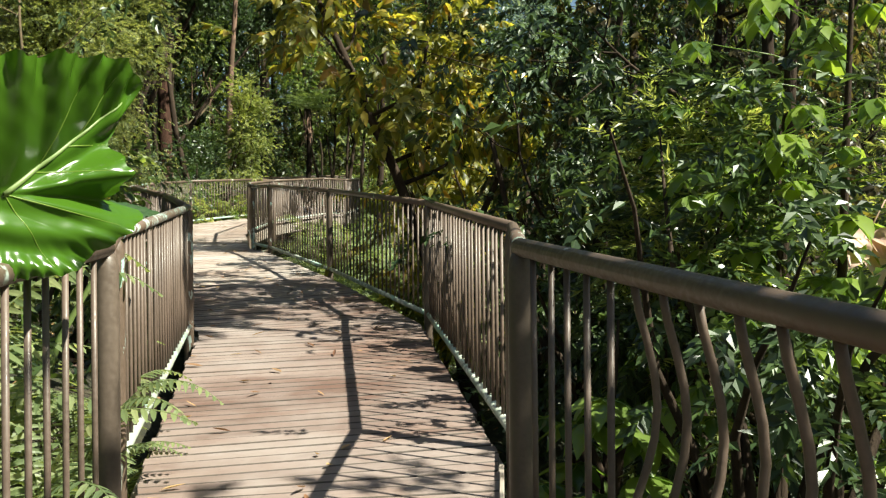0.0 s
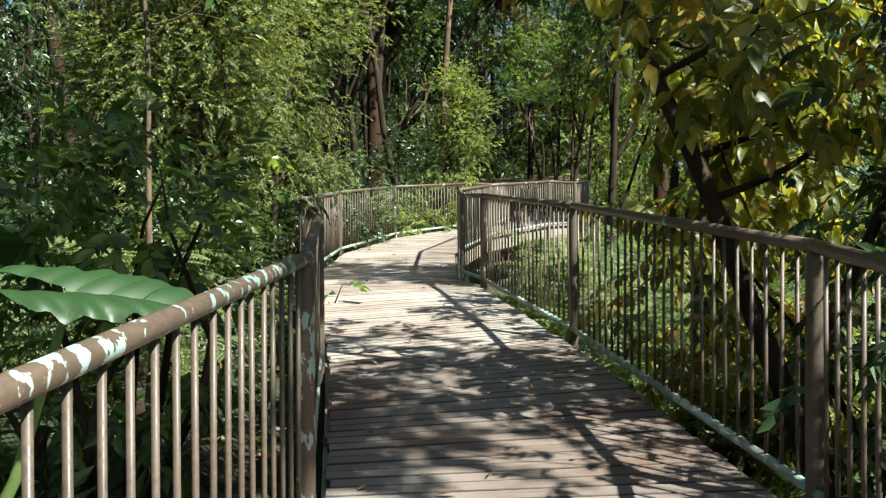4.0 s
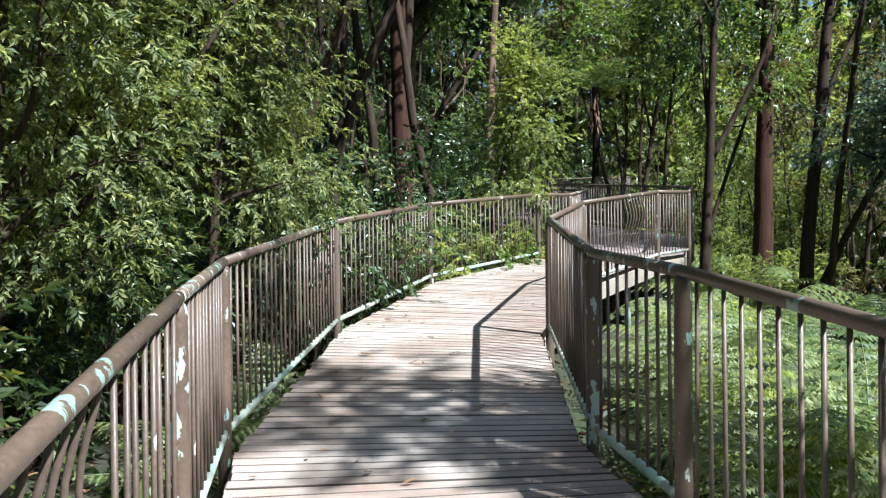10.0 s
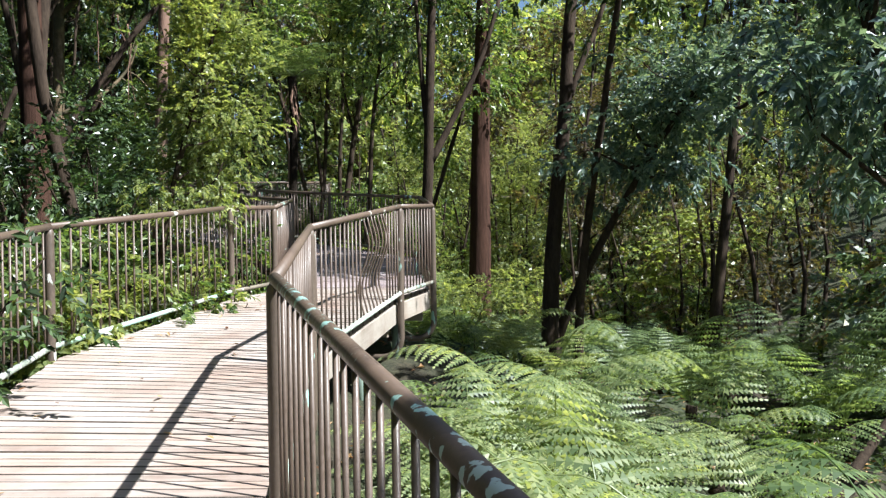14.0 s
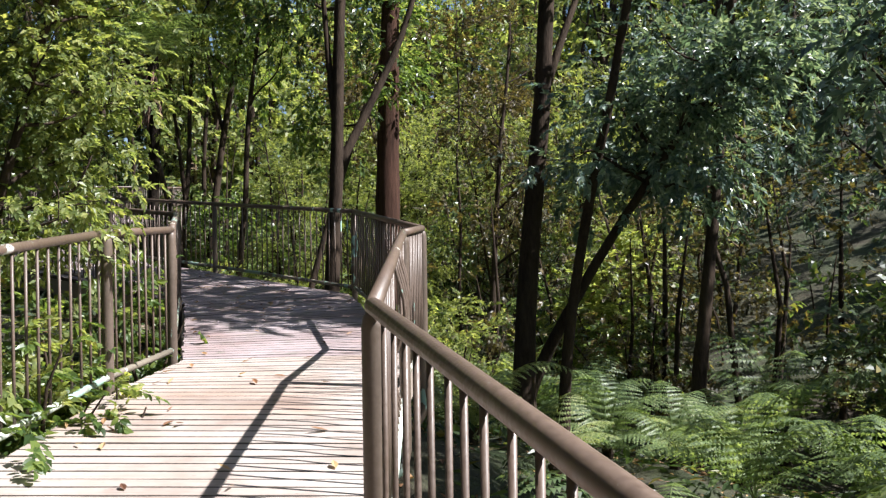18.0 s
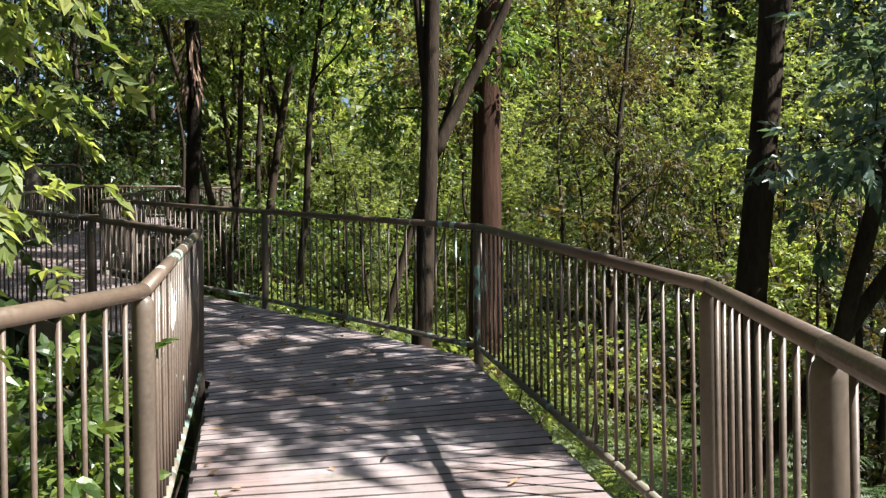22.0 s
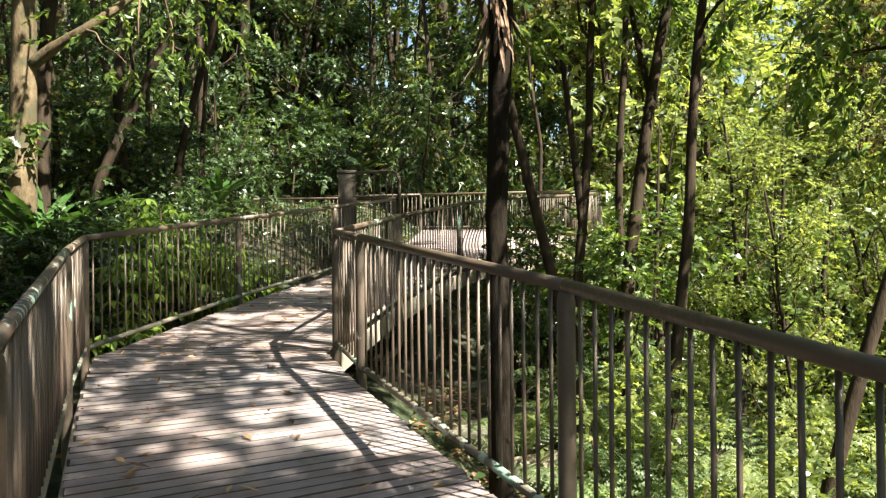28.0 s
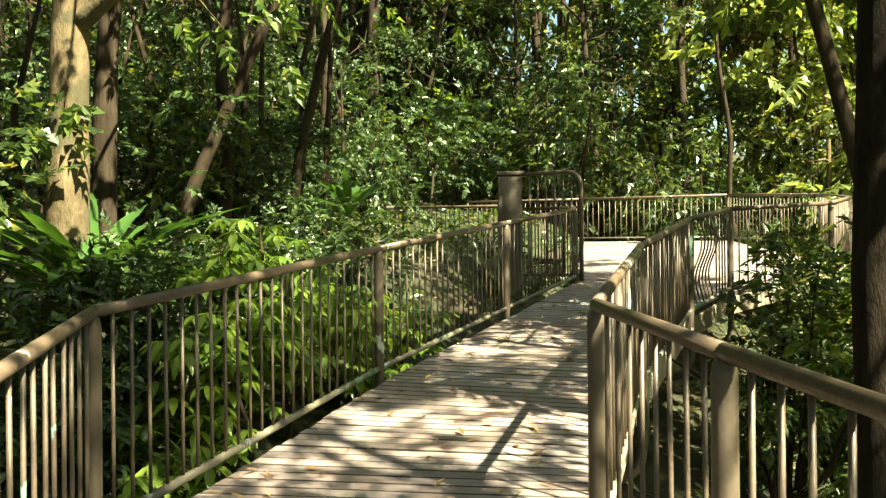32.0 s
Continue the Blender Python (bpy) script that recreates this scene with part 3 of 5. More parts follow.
def tree(name, label, base, height, r, lean=(0, 0), limbs=6, limb_from=0.45, limb_len=2.2, twigs=4, leaf=(4000, 0.14, 0.06), spread=0.4, bark=M_BARK, mat=L_MID,
         seed=1, wob=0.05, group="", up=0.12, blade=False, droop=0.5, category="tree", crown_label="", roots=True, limb_at=None, az_range=(0, 6.283), far=False, bend=(0, 0), forks=()):
    """A tapered trunk with crooked limbs, twigs, and a crown of many leaves."""
    rng = np.random.default_rng(seed)
    t = thing(name, Vector(base), label, category, group)
    n = 9
    s = np.linspace(0, 1, n + 1)
    path = np.stack([lean[0] * s ** 1.3, lean[1] * s ** 1.3, s * height], 1)
    path[:, :2] += np.outer(np.sin(np.pi * s), bend)
    path[1:, :2] += np.cumsum(rng.normal(0, wob, (n, 2)), 0) * height / 8
    path[0, 2] -= 0.3
    path = smoothed(path, 2 if far else 4)
    s = np.linspace(0, 1, len(path))
    rad = r * (1 - 0.66 * s ** 0.8) * (1 + rng.normal(0, 0.025, len(s)))
    if roots:
        rad = rad * (1 + 0.45 * np.exp(-s * height / 0.35))
    part("trunk", tube(Geo(), path, rad, 8 if far else 14), bark, t, smooth=True)
    tips, tw = [], Geo()
    for f, to, fr in forks:
        p = np.array([np.interp(f, s, path[:, k]) for k in range(3)])
        q = smoothed(np.array([p - [0, 0, 0.15], p + np.array(to) * [0.3, 0.3, 0.22], p + np.array(to) * [0.7, 0.7, 0.6], p + np.array(to)]) + rng.normal(0, 0.02, (4, 3)), 4)
        part("side_stem", tube(Geo(), q, np.linspace(fr, fr * 0.5, len(q)), 12), bark, t, smooth=True)
        tips += list(q[-3:])
    for i in range(limbs):
        f = limb_from + (0.97 - limb_from) * (i + rng.uniform(0, 0.7)) / limbs if limb_at is None else limb_at[i][0]
        az = rng.uniform(*az_range) if limb_at is None else limb_at[i][1]
        p = np.array([np.interp(f, s, path[:, k]) for k in range(3)])
        ln = limb_len * rng.uniform(0.65, 1.15) * (1.15 - 0.5 * f)
        lp = wander(rng, p, (math.cos(az), math.sin(az), rng.uniform(0.1, 0.7)), ln, 6, up, 0.2)
        if not far:
            lp = smoothed(lp, 2)
        rr = np.interp(f, s, rad) * 0.55
        part("limb", tube(Geo(), lp, np.linspace(rr, rr * 0.25, len(lp)), 6), bark, t, smooth=True)
        for _ in range(twigs):
            k = rng.integers(2, len(lp))
            tp = wander(rng, lp[k], rng.normal(0, 1, 3) + unit(lp[k] - lp[0]), ln * rng.uniform(0.3, 0.6), 4, 0.05, 0.3)
            tube(tw, tp, np.linspace(rr * 0.28, 0.004, len(tp)), 3, False)
            tips += [tp[-1], tp[-2], tp[2]]
        tips.append(lp[-1])
    if tips:
        if twigs:
            tagged(part("branchwork", tw, bark, t, smooth=True), kind="stuff")
        g = foliage(Geo(), rng, np.array(tips), spread, leaf[0], leaf[1], leaf[2], droop, blade, far=far)
        tagged(part("crown", g, mat, t, crown_label, blade), kind="stuff")
    return t


def shrub(name, label, base, size, leaf, mat, seed, stems=5, spread=0.3, bark=M_BARK, group="", droop=0.4, blade=False, category="shrub", clusters=60, low=0.12, far=False):
    """A many-stemmed bush; size: radius x, radius y, height."""
    rng = np.random.default_rng(seed)
    t = thing(name, Vector(base), label, category, group)
    g, c = Geo(), []
    for i in range(stems):
        az = 2 * np.pi * (i + rng.uniform(0, 0.8)) / stems
        d = (math.cos(az) * size[0] / size[2], math.sin(az) * size[1] / size[2], 1.1)
        p = wander(rng, (rng.normal(0, 0.08), rng.normal(0, 0.08), -0.15), d, size[2] * rng.uniform(0.7, 1.0), 7, 0.05, 0.16)
        tube(g, p, np.linspace(0.016 * size[2] ** 0.7 + 0.006, 0.005, len(p)), 6, False)
        c += list(p[3:])
    tagged(part("branchwork", g, bark, t, smooth=True), kind="stuff")
    m = clusters
    v = unit(rng.normal(0, 1, (m, 3))) * rng.uniform(0.35, 1.0, (m, 1)) ** 0.6
    v[:, 2] = low + (v[:, 2] * 0.5 + 0.5) * (0.95 - low)
    wid = np.clip(1.35 - 0.75 * v[:, 2:3] + rng.normal(0, 0.12, (m, 1)), 0.3, 1.3)
    v = v * np.concatenate([wid, wid, np.ones_like(wid)], 1) * np.array(size)
    c = np.concatenate([v, np.array(c)])
    part("foliage", foliage(Geo(), rng, c, spread, leaf[0], leaf[1], leaf[2], droop, blade, far=far), mat, t)
    return t


def fern(name, label, base, fronds, length, mat, seed, rise=1.0, trunk=0.0, pinnae=16, group="", fine=True, category="fern"):
    """Arching fronds from one crown, each with pairs of leaflets cut into small lobes."""
    rng = np.random.default_rng(seed)
    t = thing(name, Vector(base), label, category, group)
    if trunk:
        part("trunk", tube(Geo(), [(0, 0, -0.3), (0.03, 0, trunk * 0.5), (0, 0.02, trunk)], [0.10, 0.08, 0.09], 10), M_BARK, t, smooth=True)
    for i in range(fronds):
        az = 2 * np.pi * (i + rng.uniform(-0.45, 0.45)) / fronds
        ln = length * rng.uniform(0.6, 1.15)
        h = np.array([math.cos(az), math.sin(az), 0])
        s = np.linspace(0, 1, 12)
        el = rise * rng.uniform(0.35, 1.5)
        rach = np.outer((0.35 * s + 0.45 * s ** 1.6) * ln, h) + np.outer(el * ln * (1.25 * s - 0.82 * s ** 2.0), (0, 0, 1)) + np.array([0, 0, trunk])
        g = tube(Geo(), rach, np.linspace(0.008, 0.002, 12), 5, False)
        side = np.array([-h[1], h[0], 0])
        u = np.repeat(np.linspace(0.14, 0.99, pinnae), 2)
        sg = np.tile([1.0, -1.0], pinnae)
        P = np.stack([np.interp(u, s, rach[:, k]) for k in range(3)], 1)
        T = unit(np.stack([np.interp(u, s, np.gradient(rach[:, k])) for k in range(3)], 1))
        D = unit(sg[:, None] * side + 0.45 * T - np.array([0, 0, 0.22]) + rng.normal(0, 0.05, (len(u), 3)))
        N = np.cross(T, side) * -1
        N[N[:, 2] < 0] *= -1
        pl = ln * 0.26 * np.interp(u, [0.14, 0.22, 0.36, 0.6, 0.85, 1.0], [0.55, 0.85, 1.0, 0.8, 0.38, 0.06]) + 0.015
        if fine:
            pinnules(g, P, D, N, pl, ln * 0.85 / pinnae * 0.8, 9 if ln > 0.9 else 6)
        else:
            blades(g, P, D, N, pl * 0.6, ln * 0.6 / pinnae, stations=((0, 0.5), (0.3, 1.0), (0.7, 0.7), (1, 0.03)), droop=0.2, fold=0.08)
        part("frond", g, mat, t)
    return t


def nest_fern(base, seed, length=1.0, n=20, tilt=1.0, group=""):
    rng = np.random.default_rng(seed)
    t = thing("birds_nest_fern", Vector(base), "bird's-nest fern with long glossy strap leaves", "fern", group)
    for i in range(n):
        az = 2 * np.pi * i / n + rng.uniform(-0.25, 0.25)
        el = rng.uniform(0.3, 1.7) * tilt
        d = np.array([[math.cos(az), math.sin(az), el]])
        up = np.array([[-math.cos(az) * el, -math.sin(az) * el, 1.0]])
        ln = length * rng.uniform(0.75, 1.15)
        g = blades(Geo(), np.array([[0, 0, 0.02]]), d, up, ln, 0.10 * length + 0.03,
                   stations=((0, 0.18), (0.12, 0.5), (0.25, 0.75), (0.4, 0.98), (0.55, 1), (0.7, 0.9), (0.85, 0.62), (1, 0.02)), droop=0.4, fold=0.16, wave=0.03)
        part("strap_leaf", g, L_NEST, t, smooth=True)
    return t


def taro_half(u):
    """Half width of the heart-shaped blade at u along its midrib, as a share of its width."""
    return 0.5 * (1 - max(u, 0) ** 1.9) ** 0.75 if u >= 0 else 0.5 * math.sqrt(max(0.0, 1 - (u / 0.44) ** 2)) ** 0.8


def taro_z(u, y, ripple):
    """Height of the blade: folded along the midrib, puffed between its side veins, its margin waved."""
    a = abs(y) * 2
    puff = abs(math.sin((u - 0.45 * a) * 15.0)) * (0.25 + a)
    edge = a ** 3 * math.sin(u * 23 + (2 if y > 0 else 0)) * 1.3
    return 0.30 * a - 0.30 * a ** 2.2 - 0.16 * max(u, 0) ** 2 + ripple * (puff + edge)


def taro_leaf_geo(L, W, ripple, seed):
    """A heart-shaped blade with two back lobes; midrib along +x from the stalk at the origin."""
    nu, nv = 56, 41
    pts = []
    us = np.linspace(-0.42, 1.0, nu)
    vs = np.linspace(-1, 1, nv)
    for u in us:
        half = taro_half(u) * (1 + 0.035 * math.sin(u * 38 + seed))
        gap = 0.0 if u >= 0 else 0.34 * (-u) ** 0.7
        for v in vs:
            y = math.copysign(gap + (half - gap) * abs(v), v) if v != 0 else 0.0
            pts.append((u * L, y * W, taro_z(u, y, ripple) * L))
    f = []
    for i in range(nu - 1):
        for j in range(nv - 1):
            if us[i] < 0 and j in (nv // 2 - 1, nv // 2):
                continue
            a = i * nv + j
            f += [(a, a + 1, a + nv + 1), (a, a + nv + 1, a + nv)]
    return Geo().add(pts, f)


def taro_plant(name, base, specs, L, W, seed, label, mat=L_TARO):
    """specs: blade centre, the way its tip points, the way its face looks."""
    t = thing(name, Vector(base), label, "plant")
    b0 = np.array(base)
    for k, (c, tip, face, scale) in enumerate(specs):
        c, X, N = np.array(c, float), unit(np.array(tip, float)), np.array(face, float)
        Y = unit(np.cross(N, X))
        Z = np.cross(X, Y)
        m = Matrix(((X[0], Y[0], Z[0], 0), (X[1], Y[1], Z[1], 0), (X[2], Y[2], Z[2], 0), (0, 0, 0, 1)))
        at = Matrix.Translation(Vector(c - b0)) @ m
        blade = part("leaf_blade", taro_leaf_geo(L * scale, W * scale, 0.02, seed + k), mat, t, smooth=True, at=at)
        g = Geo()
        tube(g, [(0, 0, -0.004), (0.35 * L * scale, 0, -0.024 * L * scale), (0.7 * L * scale, 0, -0.082 * L * scale), (0.97 * L * scale, 0, -0.152 * L * scale)], [0.008, 0.006, 0.004, 0.001], 6)
        for q in (0.0, 0.21, 0.42, 0.63):
            for sg in (1, -1):
                h = taro_half(min(q + 0.22, 0.97)) * 0.92
                s = np.linspace(0, 1, 14)
                xs = q + 0.45 * 2 * h * s
                ys = h * s
                zs = np.array([taro_z(a, sg * b, 0.02) for a, b in zip(xs, ys)]) + 0.001
                tube(g, np.stack([xs * L * scale, sg * ys * W * scale, zs * L * scale], 1), np.linspace(0.0022, 0.0005, 14), 5, False)
        # Blades with shade in their colour take a darker vein green.
        part("leaf_vein", g, L_VEIN if mat is L_TARO else L_NEST, blade, "pale leaf veins", True)
        mid = (c - b0) * np.array([0.7, 0.7, 0.62]) - np.array([0, 0, 0.02])
        part("stalk", tube(Geo(), [(0.05 * k, 0, -0.1), mid * 0.5, mid, c - b0], [0.028, 0.022, 0.016, 0.01], 8), L_VEIN, t, "thick green leaf stalk", True)
    return t


LEAF_ANG = [-180, -150, -120, -92, -70, -47, -33, -18, -10, -4, 0, 4, 18, 28, 33, 40, 45, 53, 61, 68, 81, 90, 120, 150, 170, 180]
LEAF_RAD = [0.10, 0.20, 0.20, 0.185, 0.195, 0.23, 0.245, 0.285, 0.33, 0.35, 0.25, 0.275, 0.28, 0.30, 0.34, 0.425, 0.43, 0.40, 0.36, 0.325, 0.30, 0.275, 0.29, 0.30, 0.22, 0.10]
RIB = radians(39.5)


def wavy_lift(x, y):
    """Lift of the wavy blade: cupped along its midrib, thrown into folds towards the lower margin, puffed between veins."""
    r, a = np.hypot(x, y), np.arctan2(y, x)
    edge = np.clip(r / np.interp(np.degrees(a), LEAF_ANG, LEAF_RAD), 0, 1)
    d, u = r * np.sin(a - RIB), r * np.cos(a - RIB)
    low = np.clip(-d / 0.05, 0, 1)
    cup = np.where(d > 0, 1.0 * d - 1.2 * d * d, -0.14 * d - 0.5 * d * d)
    side = np.clip((a + 0.35) / 0.25, 0, 1)
    folds = low * side * 0.05 * edge ** 1.3 * np.sin((a - RIB) * 11.5 + 0.4)
    lobe = low * (1 - side) * 0.016 * edge * np.sin(y * 70 + x * 9)
    top = (1 - low) * 0.018 * edge ** 2 * np.sin(u * 60 - d * 34)
    puff = 0.009 * np.abs(np.sin(u * 24 - np.abs(d) * 13 + 0.8)) + 0.0018 * np.sin(90 * x + 50 * y) * np.sin(70 * y - 30 * x) * edge
    rim = 0.010 * edge ** 8 * np.sin(a * 41)
    return cup + folds + lobe + top + puff + rim


def wavy_taro(base, joint):
    """A giant taro with one broad wavy blade leaning over the handrail."""
    t = thing("taro_plant", Vector(base), "giant taro with one broad sunlit wavy leaf over the railing", "plant")
    off = Vector(joint) - Vector(base)
    at = Matrix.Translation(off) @ Matrix(((0.66, 0, 0.751, 0), (0.751, 0, -0.66, 0), (0, 1, 0, 0), (0, 0, 0, 1)))
    na, nr = 181, 30
    A = np.linspace(-np.pi, np.pi, na)
    R = np.linspace(0.0, 1.0, nr) ** 0.8
    AA, RR = np.meshgrid(A, R)
    rad = np.interp(np.degrees(AA), LEAF_ANG, LEAF_RAD) * (1 + 0.018 * np.sin(AA * 37) * RR ** 4) * RR
    X, Y = rad * np.cos(AA), rad * np.sin(AA)
    k = np.arange(nr * na).reshape(nr, na)
    q = [k[:-1, :-1].ravel(), k[:-1, 1:].ravel(), k[1:, :-1].ravel(), k[1:, 1:].ravel()]
    g = Geo().add(np.stack([X, Y, wavy_lift(X, Y)], -1), np.concatenate([np.stack([q[0], q[2], q[3]], 1), np.stack([q[0], q[3], q[1]], 1)]))
    blade = part("leaf_blade", g, L_TARO, t, "broad glossy leaf with a wavy margin", True, at=at)
    s = np.linspace(0, 1, 22)
    x, y = s * 0.41 * math.cos(RIB), s * 0.41 * math.sin(RIB)
    part("midrib", tube(Geo(), np.stack([x, y, wavy_lift(x, y) + 0.001], 1), np.linspace(0.0075, 0.0012, 22), 8), L_VEIN, blade, "pale midrib", True)
    for a, b, c in [(0.0, -58, 0.19), (0.0, -14, 0.27), (0.08, 4, 0.19), (0.18, 8, 0.13), (0.10, 72, 0.19), (0.22, 66, 0.15)]:
        x = a * math.cos(RIB) + s * c * math.cos(radians(b))
        y = a * math.sin(RIB) + s * c * math.sin(radians(b))
        part("side_vein", tube(Geo(), np.stack([x, y, wavy_lift(x, y)], 1), np.linspace(0.002, 0.0005, 22), 6, False), L_VEIN2, blade, smooth=True)
    o = np.array(off)
    part("stalk", tube(Geo(), [(0, 0, -0.1), o * np.array([0.3, 0.4, 0.45]), o * np.array([0.8, 0.9, 0.85]), o], [0.03, 0.024, 0.016, 0.009], 8), L_VEIN, t, "thick green leaf stalk", True)
    return t


def palmate_plant(name, label, base, height, heads, leaflet, mat, seed, lean=(0, 0), lobes=7, group="", whorl=0.35, wide=0.40, hang=0.15):
    """A thin stem with long-stalked hand-shaped leaves."""
    rng = np.random.default_rng(seed)
    t = thing(name, Vector(base), label, "plant", group)
    n = 6
    s = np.linspace(0, 1, n + 1)
    path = np.stack([lean[0] * s + rng.normal(0, 0.02, n + 1), lean[1] * s + rng.normal(0, 0.02, n + 1), s * height - 0.1], 1)
    part("stem", tube(Geo(), path, np.linspace(0.012 + height * 0.008, 0.008, n + 1), 8), M_BARK, t, smooth=True)
    for i in range(heads):
        f = rng.uniform(0.3, 1.0)
        p = np.array([np.interp(f, s, path[:, k]) for k in range(3)])
        az = rng.uniform(0, 2 * np.pi)
        q = p + np.array([math.cos(az), math.sin(az), rng.uniform(0.0, 0.6)]) * whorl * rng.uniform(0.6, 1.4)
        g = tube(Geo(), [p, (p + q) / 2 + np.array([0, 0, 0.04]), q], [0.005, 0.004, 0.003], 5, False)
        a = np.linspace(-2.5, 2.5, lobes) + az
        D = np.stack([np.cos(a), np.sin(a), np.full(lobes, -hang) + rng.normal(0, 0.15, lobes)], 1)
        N = np.stack([np.cos(a) * 0.35, np.sin(a) * 0.35, np.ones(lobes)], 1)
        blades(g, np.repeat(q[None], lobes, 0), D, N, leaflet * (1 - 0.12 * np.abs(np.linspace(-2.5, 2.5, lobes))) * rng.uniform(0.8, 1.2), leaflet * wide, droop=0.3)
        part("leaf", g, mat, t, smooth=True)
    return t


# ---- forest: named trees along the way ----
def gp(x, y, dz=0.0):
    return (x, y, gz(x, y) + dz)


tree("stringybark_tree", "tall dark tree with stringy reddish bark", gp(-0.85, 36.0), 13, 0.34, (0.3, 0.4), 7, 0.62, 3.0, 5, (6500, 0.13, 0.07), 0.55, M_STRING, L_MID, 11, 0.01)
tree("forked_tree", "dark tree forking above the railing with a pinkish side stem", gp(-2.4, 33.0), 12, 0.16, (0.5, 0.3), 9, 0.58, 3.6, 7, (9500, 0.13, 0.07), 0.5, M_BARK, L_MID, 12, 0.012, az_range=(1.4, 4.2), forks=[(0.36, (1.7, 0.4, 3.6), 0.085), (0.40, (-0.25, 0.1, 3.0), 0.07)])
tree("slim_tree", "slim dark crooked tree in the gully", gp(-4.5, 40.85), 11, 0.12, (1.6, 0.4), 7, 0.55, 2.2, 5, (6000, 0.12, 0.065), 0.5, M_BARK, L_BRIGHT, 14, 0.022, forks=[(0.45, (-0.5, 0.3, 3.0), 0.05)])
tree("slim_tree", "slim dark crooked tree beside the boardwalk", gp(-3.75, 39.5), 10.5, 0.095, (1.0, 0.25), 7, 0.52, 2.2, 5, (6000, 0.12, 0.065), 0.5, M_BARK, L_BRIGHT, 15, 0.03)
tree("slim_tree", "twin-stemmed dark tree in the gully", gp(-5.05, 40.2), 9.5, 0.085, (0.5, 0.5), 6, 0.55, 2.0, 5, (5000, 0.12, 0.065), 0.42, M_BARK, L_GLOW, 16, 0.02, forks=[(0.3, (-0.35, 0.0, 3.6), 0.06)])
tree("slim_tree", "slim leaning trunk beside the boardwalk", gp(-4.75, 38.2), 8.5, 0.085, (-1.9, 0.3), 5, 0.6, 1.8, 5, (4600, 0.12, 0.065), 0.42, M_BARK, L_BRIGHT, 17, 0.02)
tree("gully_tree", "dark-trunked tree growing out of the gully", gp(-0.55, 28.5), 12.5, 0.15, (1.0, 0.1), 15, 0.5, 3.1, 7, (15000, 0.13, 0.07), 0.5, M_BARK, L_MID, 18, 0.02, forks=[(0.36, (1.0, 0.4, 2.4), 0.06)])
tree("gully_tree", "dark-trunked tree rising from the ferns", gp(2.75, 30.0), 10, 0.13, (1.3, 0.2), 6, 0.45, 2.8, 6, (5200, 0.13, 0.07), 0.45, M_BARK, L_BLUE, 20, 0.015)
tree("blue_leaved_tree", "small leaning tree with blue-green glossy leaves", gp(-0.45, 29.0), 4.7, 0.10, (2.0, -2.2), 15, 0.66, 1.6, 7, (10000, 0.105, 0.058), 0.30, M_BARK, L_BLUE, 21, 0.012, up=0.02)
tree("blue_leaved_tree", "tall leaning tree with dense blue-green foliage", gp(2.2, 22.0), 9.2, 0.11, (-0.2, 2.6), 14, 0.40, 1.8, 6, (11000, 0.15, 0.075), 0.36, M_BARK, L_BLUE, 22, 0.02)
tree("leaning_tree", "dark bare trunk leaning low over the ferns", gp(0.75, 22.3, 0.0), 2.2, 0.075, (3.2, 2.0), 2, 0.7, 1.2, 3, (300, 0.14, 0.07), 0.3, M_BARK, L_BLUE, 37, 0.01)
tree("blue_leaved_tree", "tall tree with dense blue-green foliage", gp(8.0, 31.0), 8.0, 0.15, (0.0, 0.3), 11, 0.35, 2.8, 6, (6000, 0.15, 0.065), 0.42, M_BARK, L_BLUE, 23, 0.02)
tree("gully_tree", "small dark tree with fine brownish leaves", gp(2.1, 38.3), 8.5, 0.09, (0.6, 0.3), 14, 0.3, 1.9, 7, (9000, 0.075, 0.04), 0.36, M_BARK, L_OLIVE, 49, 0.03)
tree("bank_tree", "large reddish-barked tree on the bank", gp(-9.0, 29.2), 14, 0.25, (-0.3, 0.2), 6, 0.6, 3.2, 5, (3600, 0.16, 0.06), 0.55, M_STRING, L_DARK, 24, 0.012)
tree("bank_tree", "slim smooth pinkish-barked tree beside the railing", gp(-7.35, 30.7), 12, 0.135, (0.55, 0.1), 5, 0.6, 2.6, 4, (2600, 0.15, 0.06), 0.5, M_PINK, L_MID, 25, 0.01)
tree("bank_tree", "dark leaning tree on the bank", gp(-10.2, 27.2), 11, 0.15, (4.6, 2.2), 4, 0.65, 2.2, 4, (2200, 0.15, 0.06), 0.5, M_BARK, L_DARK, 26, 0.012)
tree("figbark_tree", "broad pale mottled tree with a level side branch", gp(-11.45, 37.4), 12, 0.185, (0.1, 0.3), 8, 0.33, 3.2, 5, (12000, 0.11, 0.06), 0.55, M_PALE, L_BRIGHT, 27, 0.008,
     # The last three limbs are added towards the sun to shade the nest fern.
     limb_at=[(0.20, 0.15), (0.5, 2.6), (0.62, 4.2), (0.74, 0.9), (0.88, 5.5), (0.42, -0.43), (0.5, -0.62), (0.46, -0.25)])
tree("figbark_tree", "dark twin-trunked tree behind a pale tree", gp(-11.8, 38.25), 11, 0.13, (0.5, 0.4), 5, 0.5, 2.8, 5, (3400, 0.16, 0.065), 0.5, M_BARK, L_MID, 28, 0.03)
tree("sapling", "slim pale sapling on the bank", gp(-4.9, 10.6), 4.4, 0.036, (-0.2, 0.3), 3, 0.6, 1.4, 4, (600, 0.12, 0.05), 0.3, M_PALE, L_DARK, 29, 0.02)
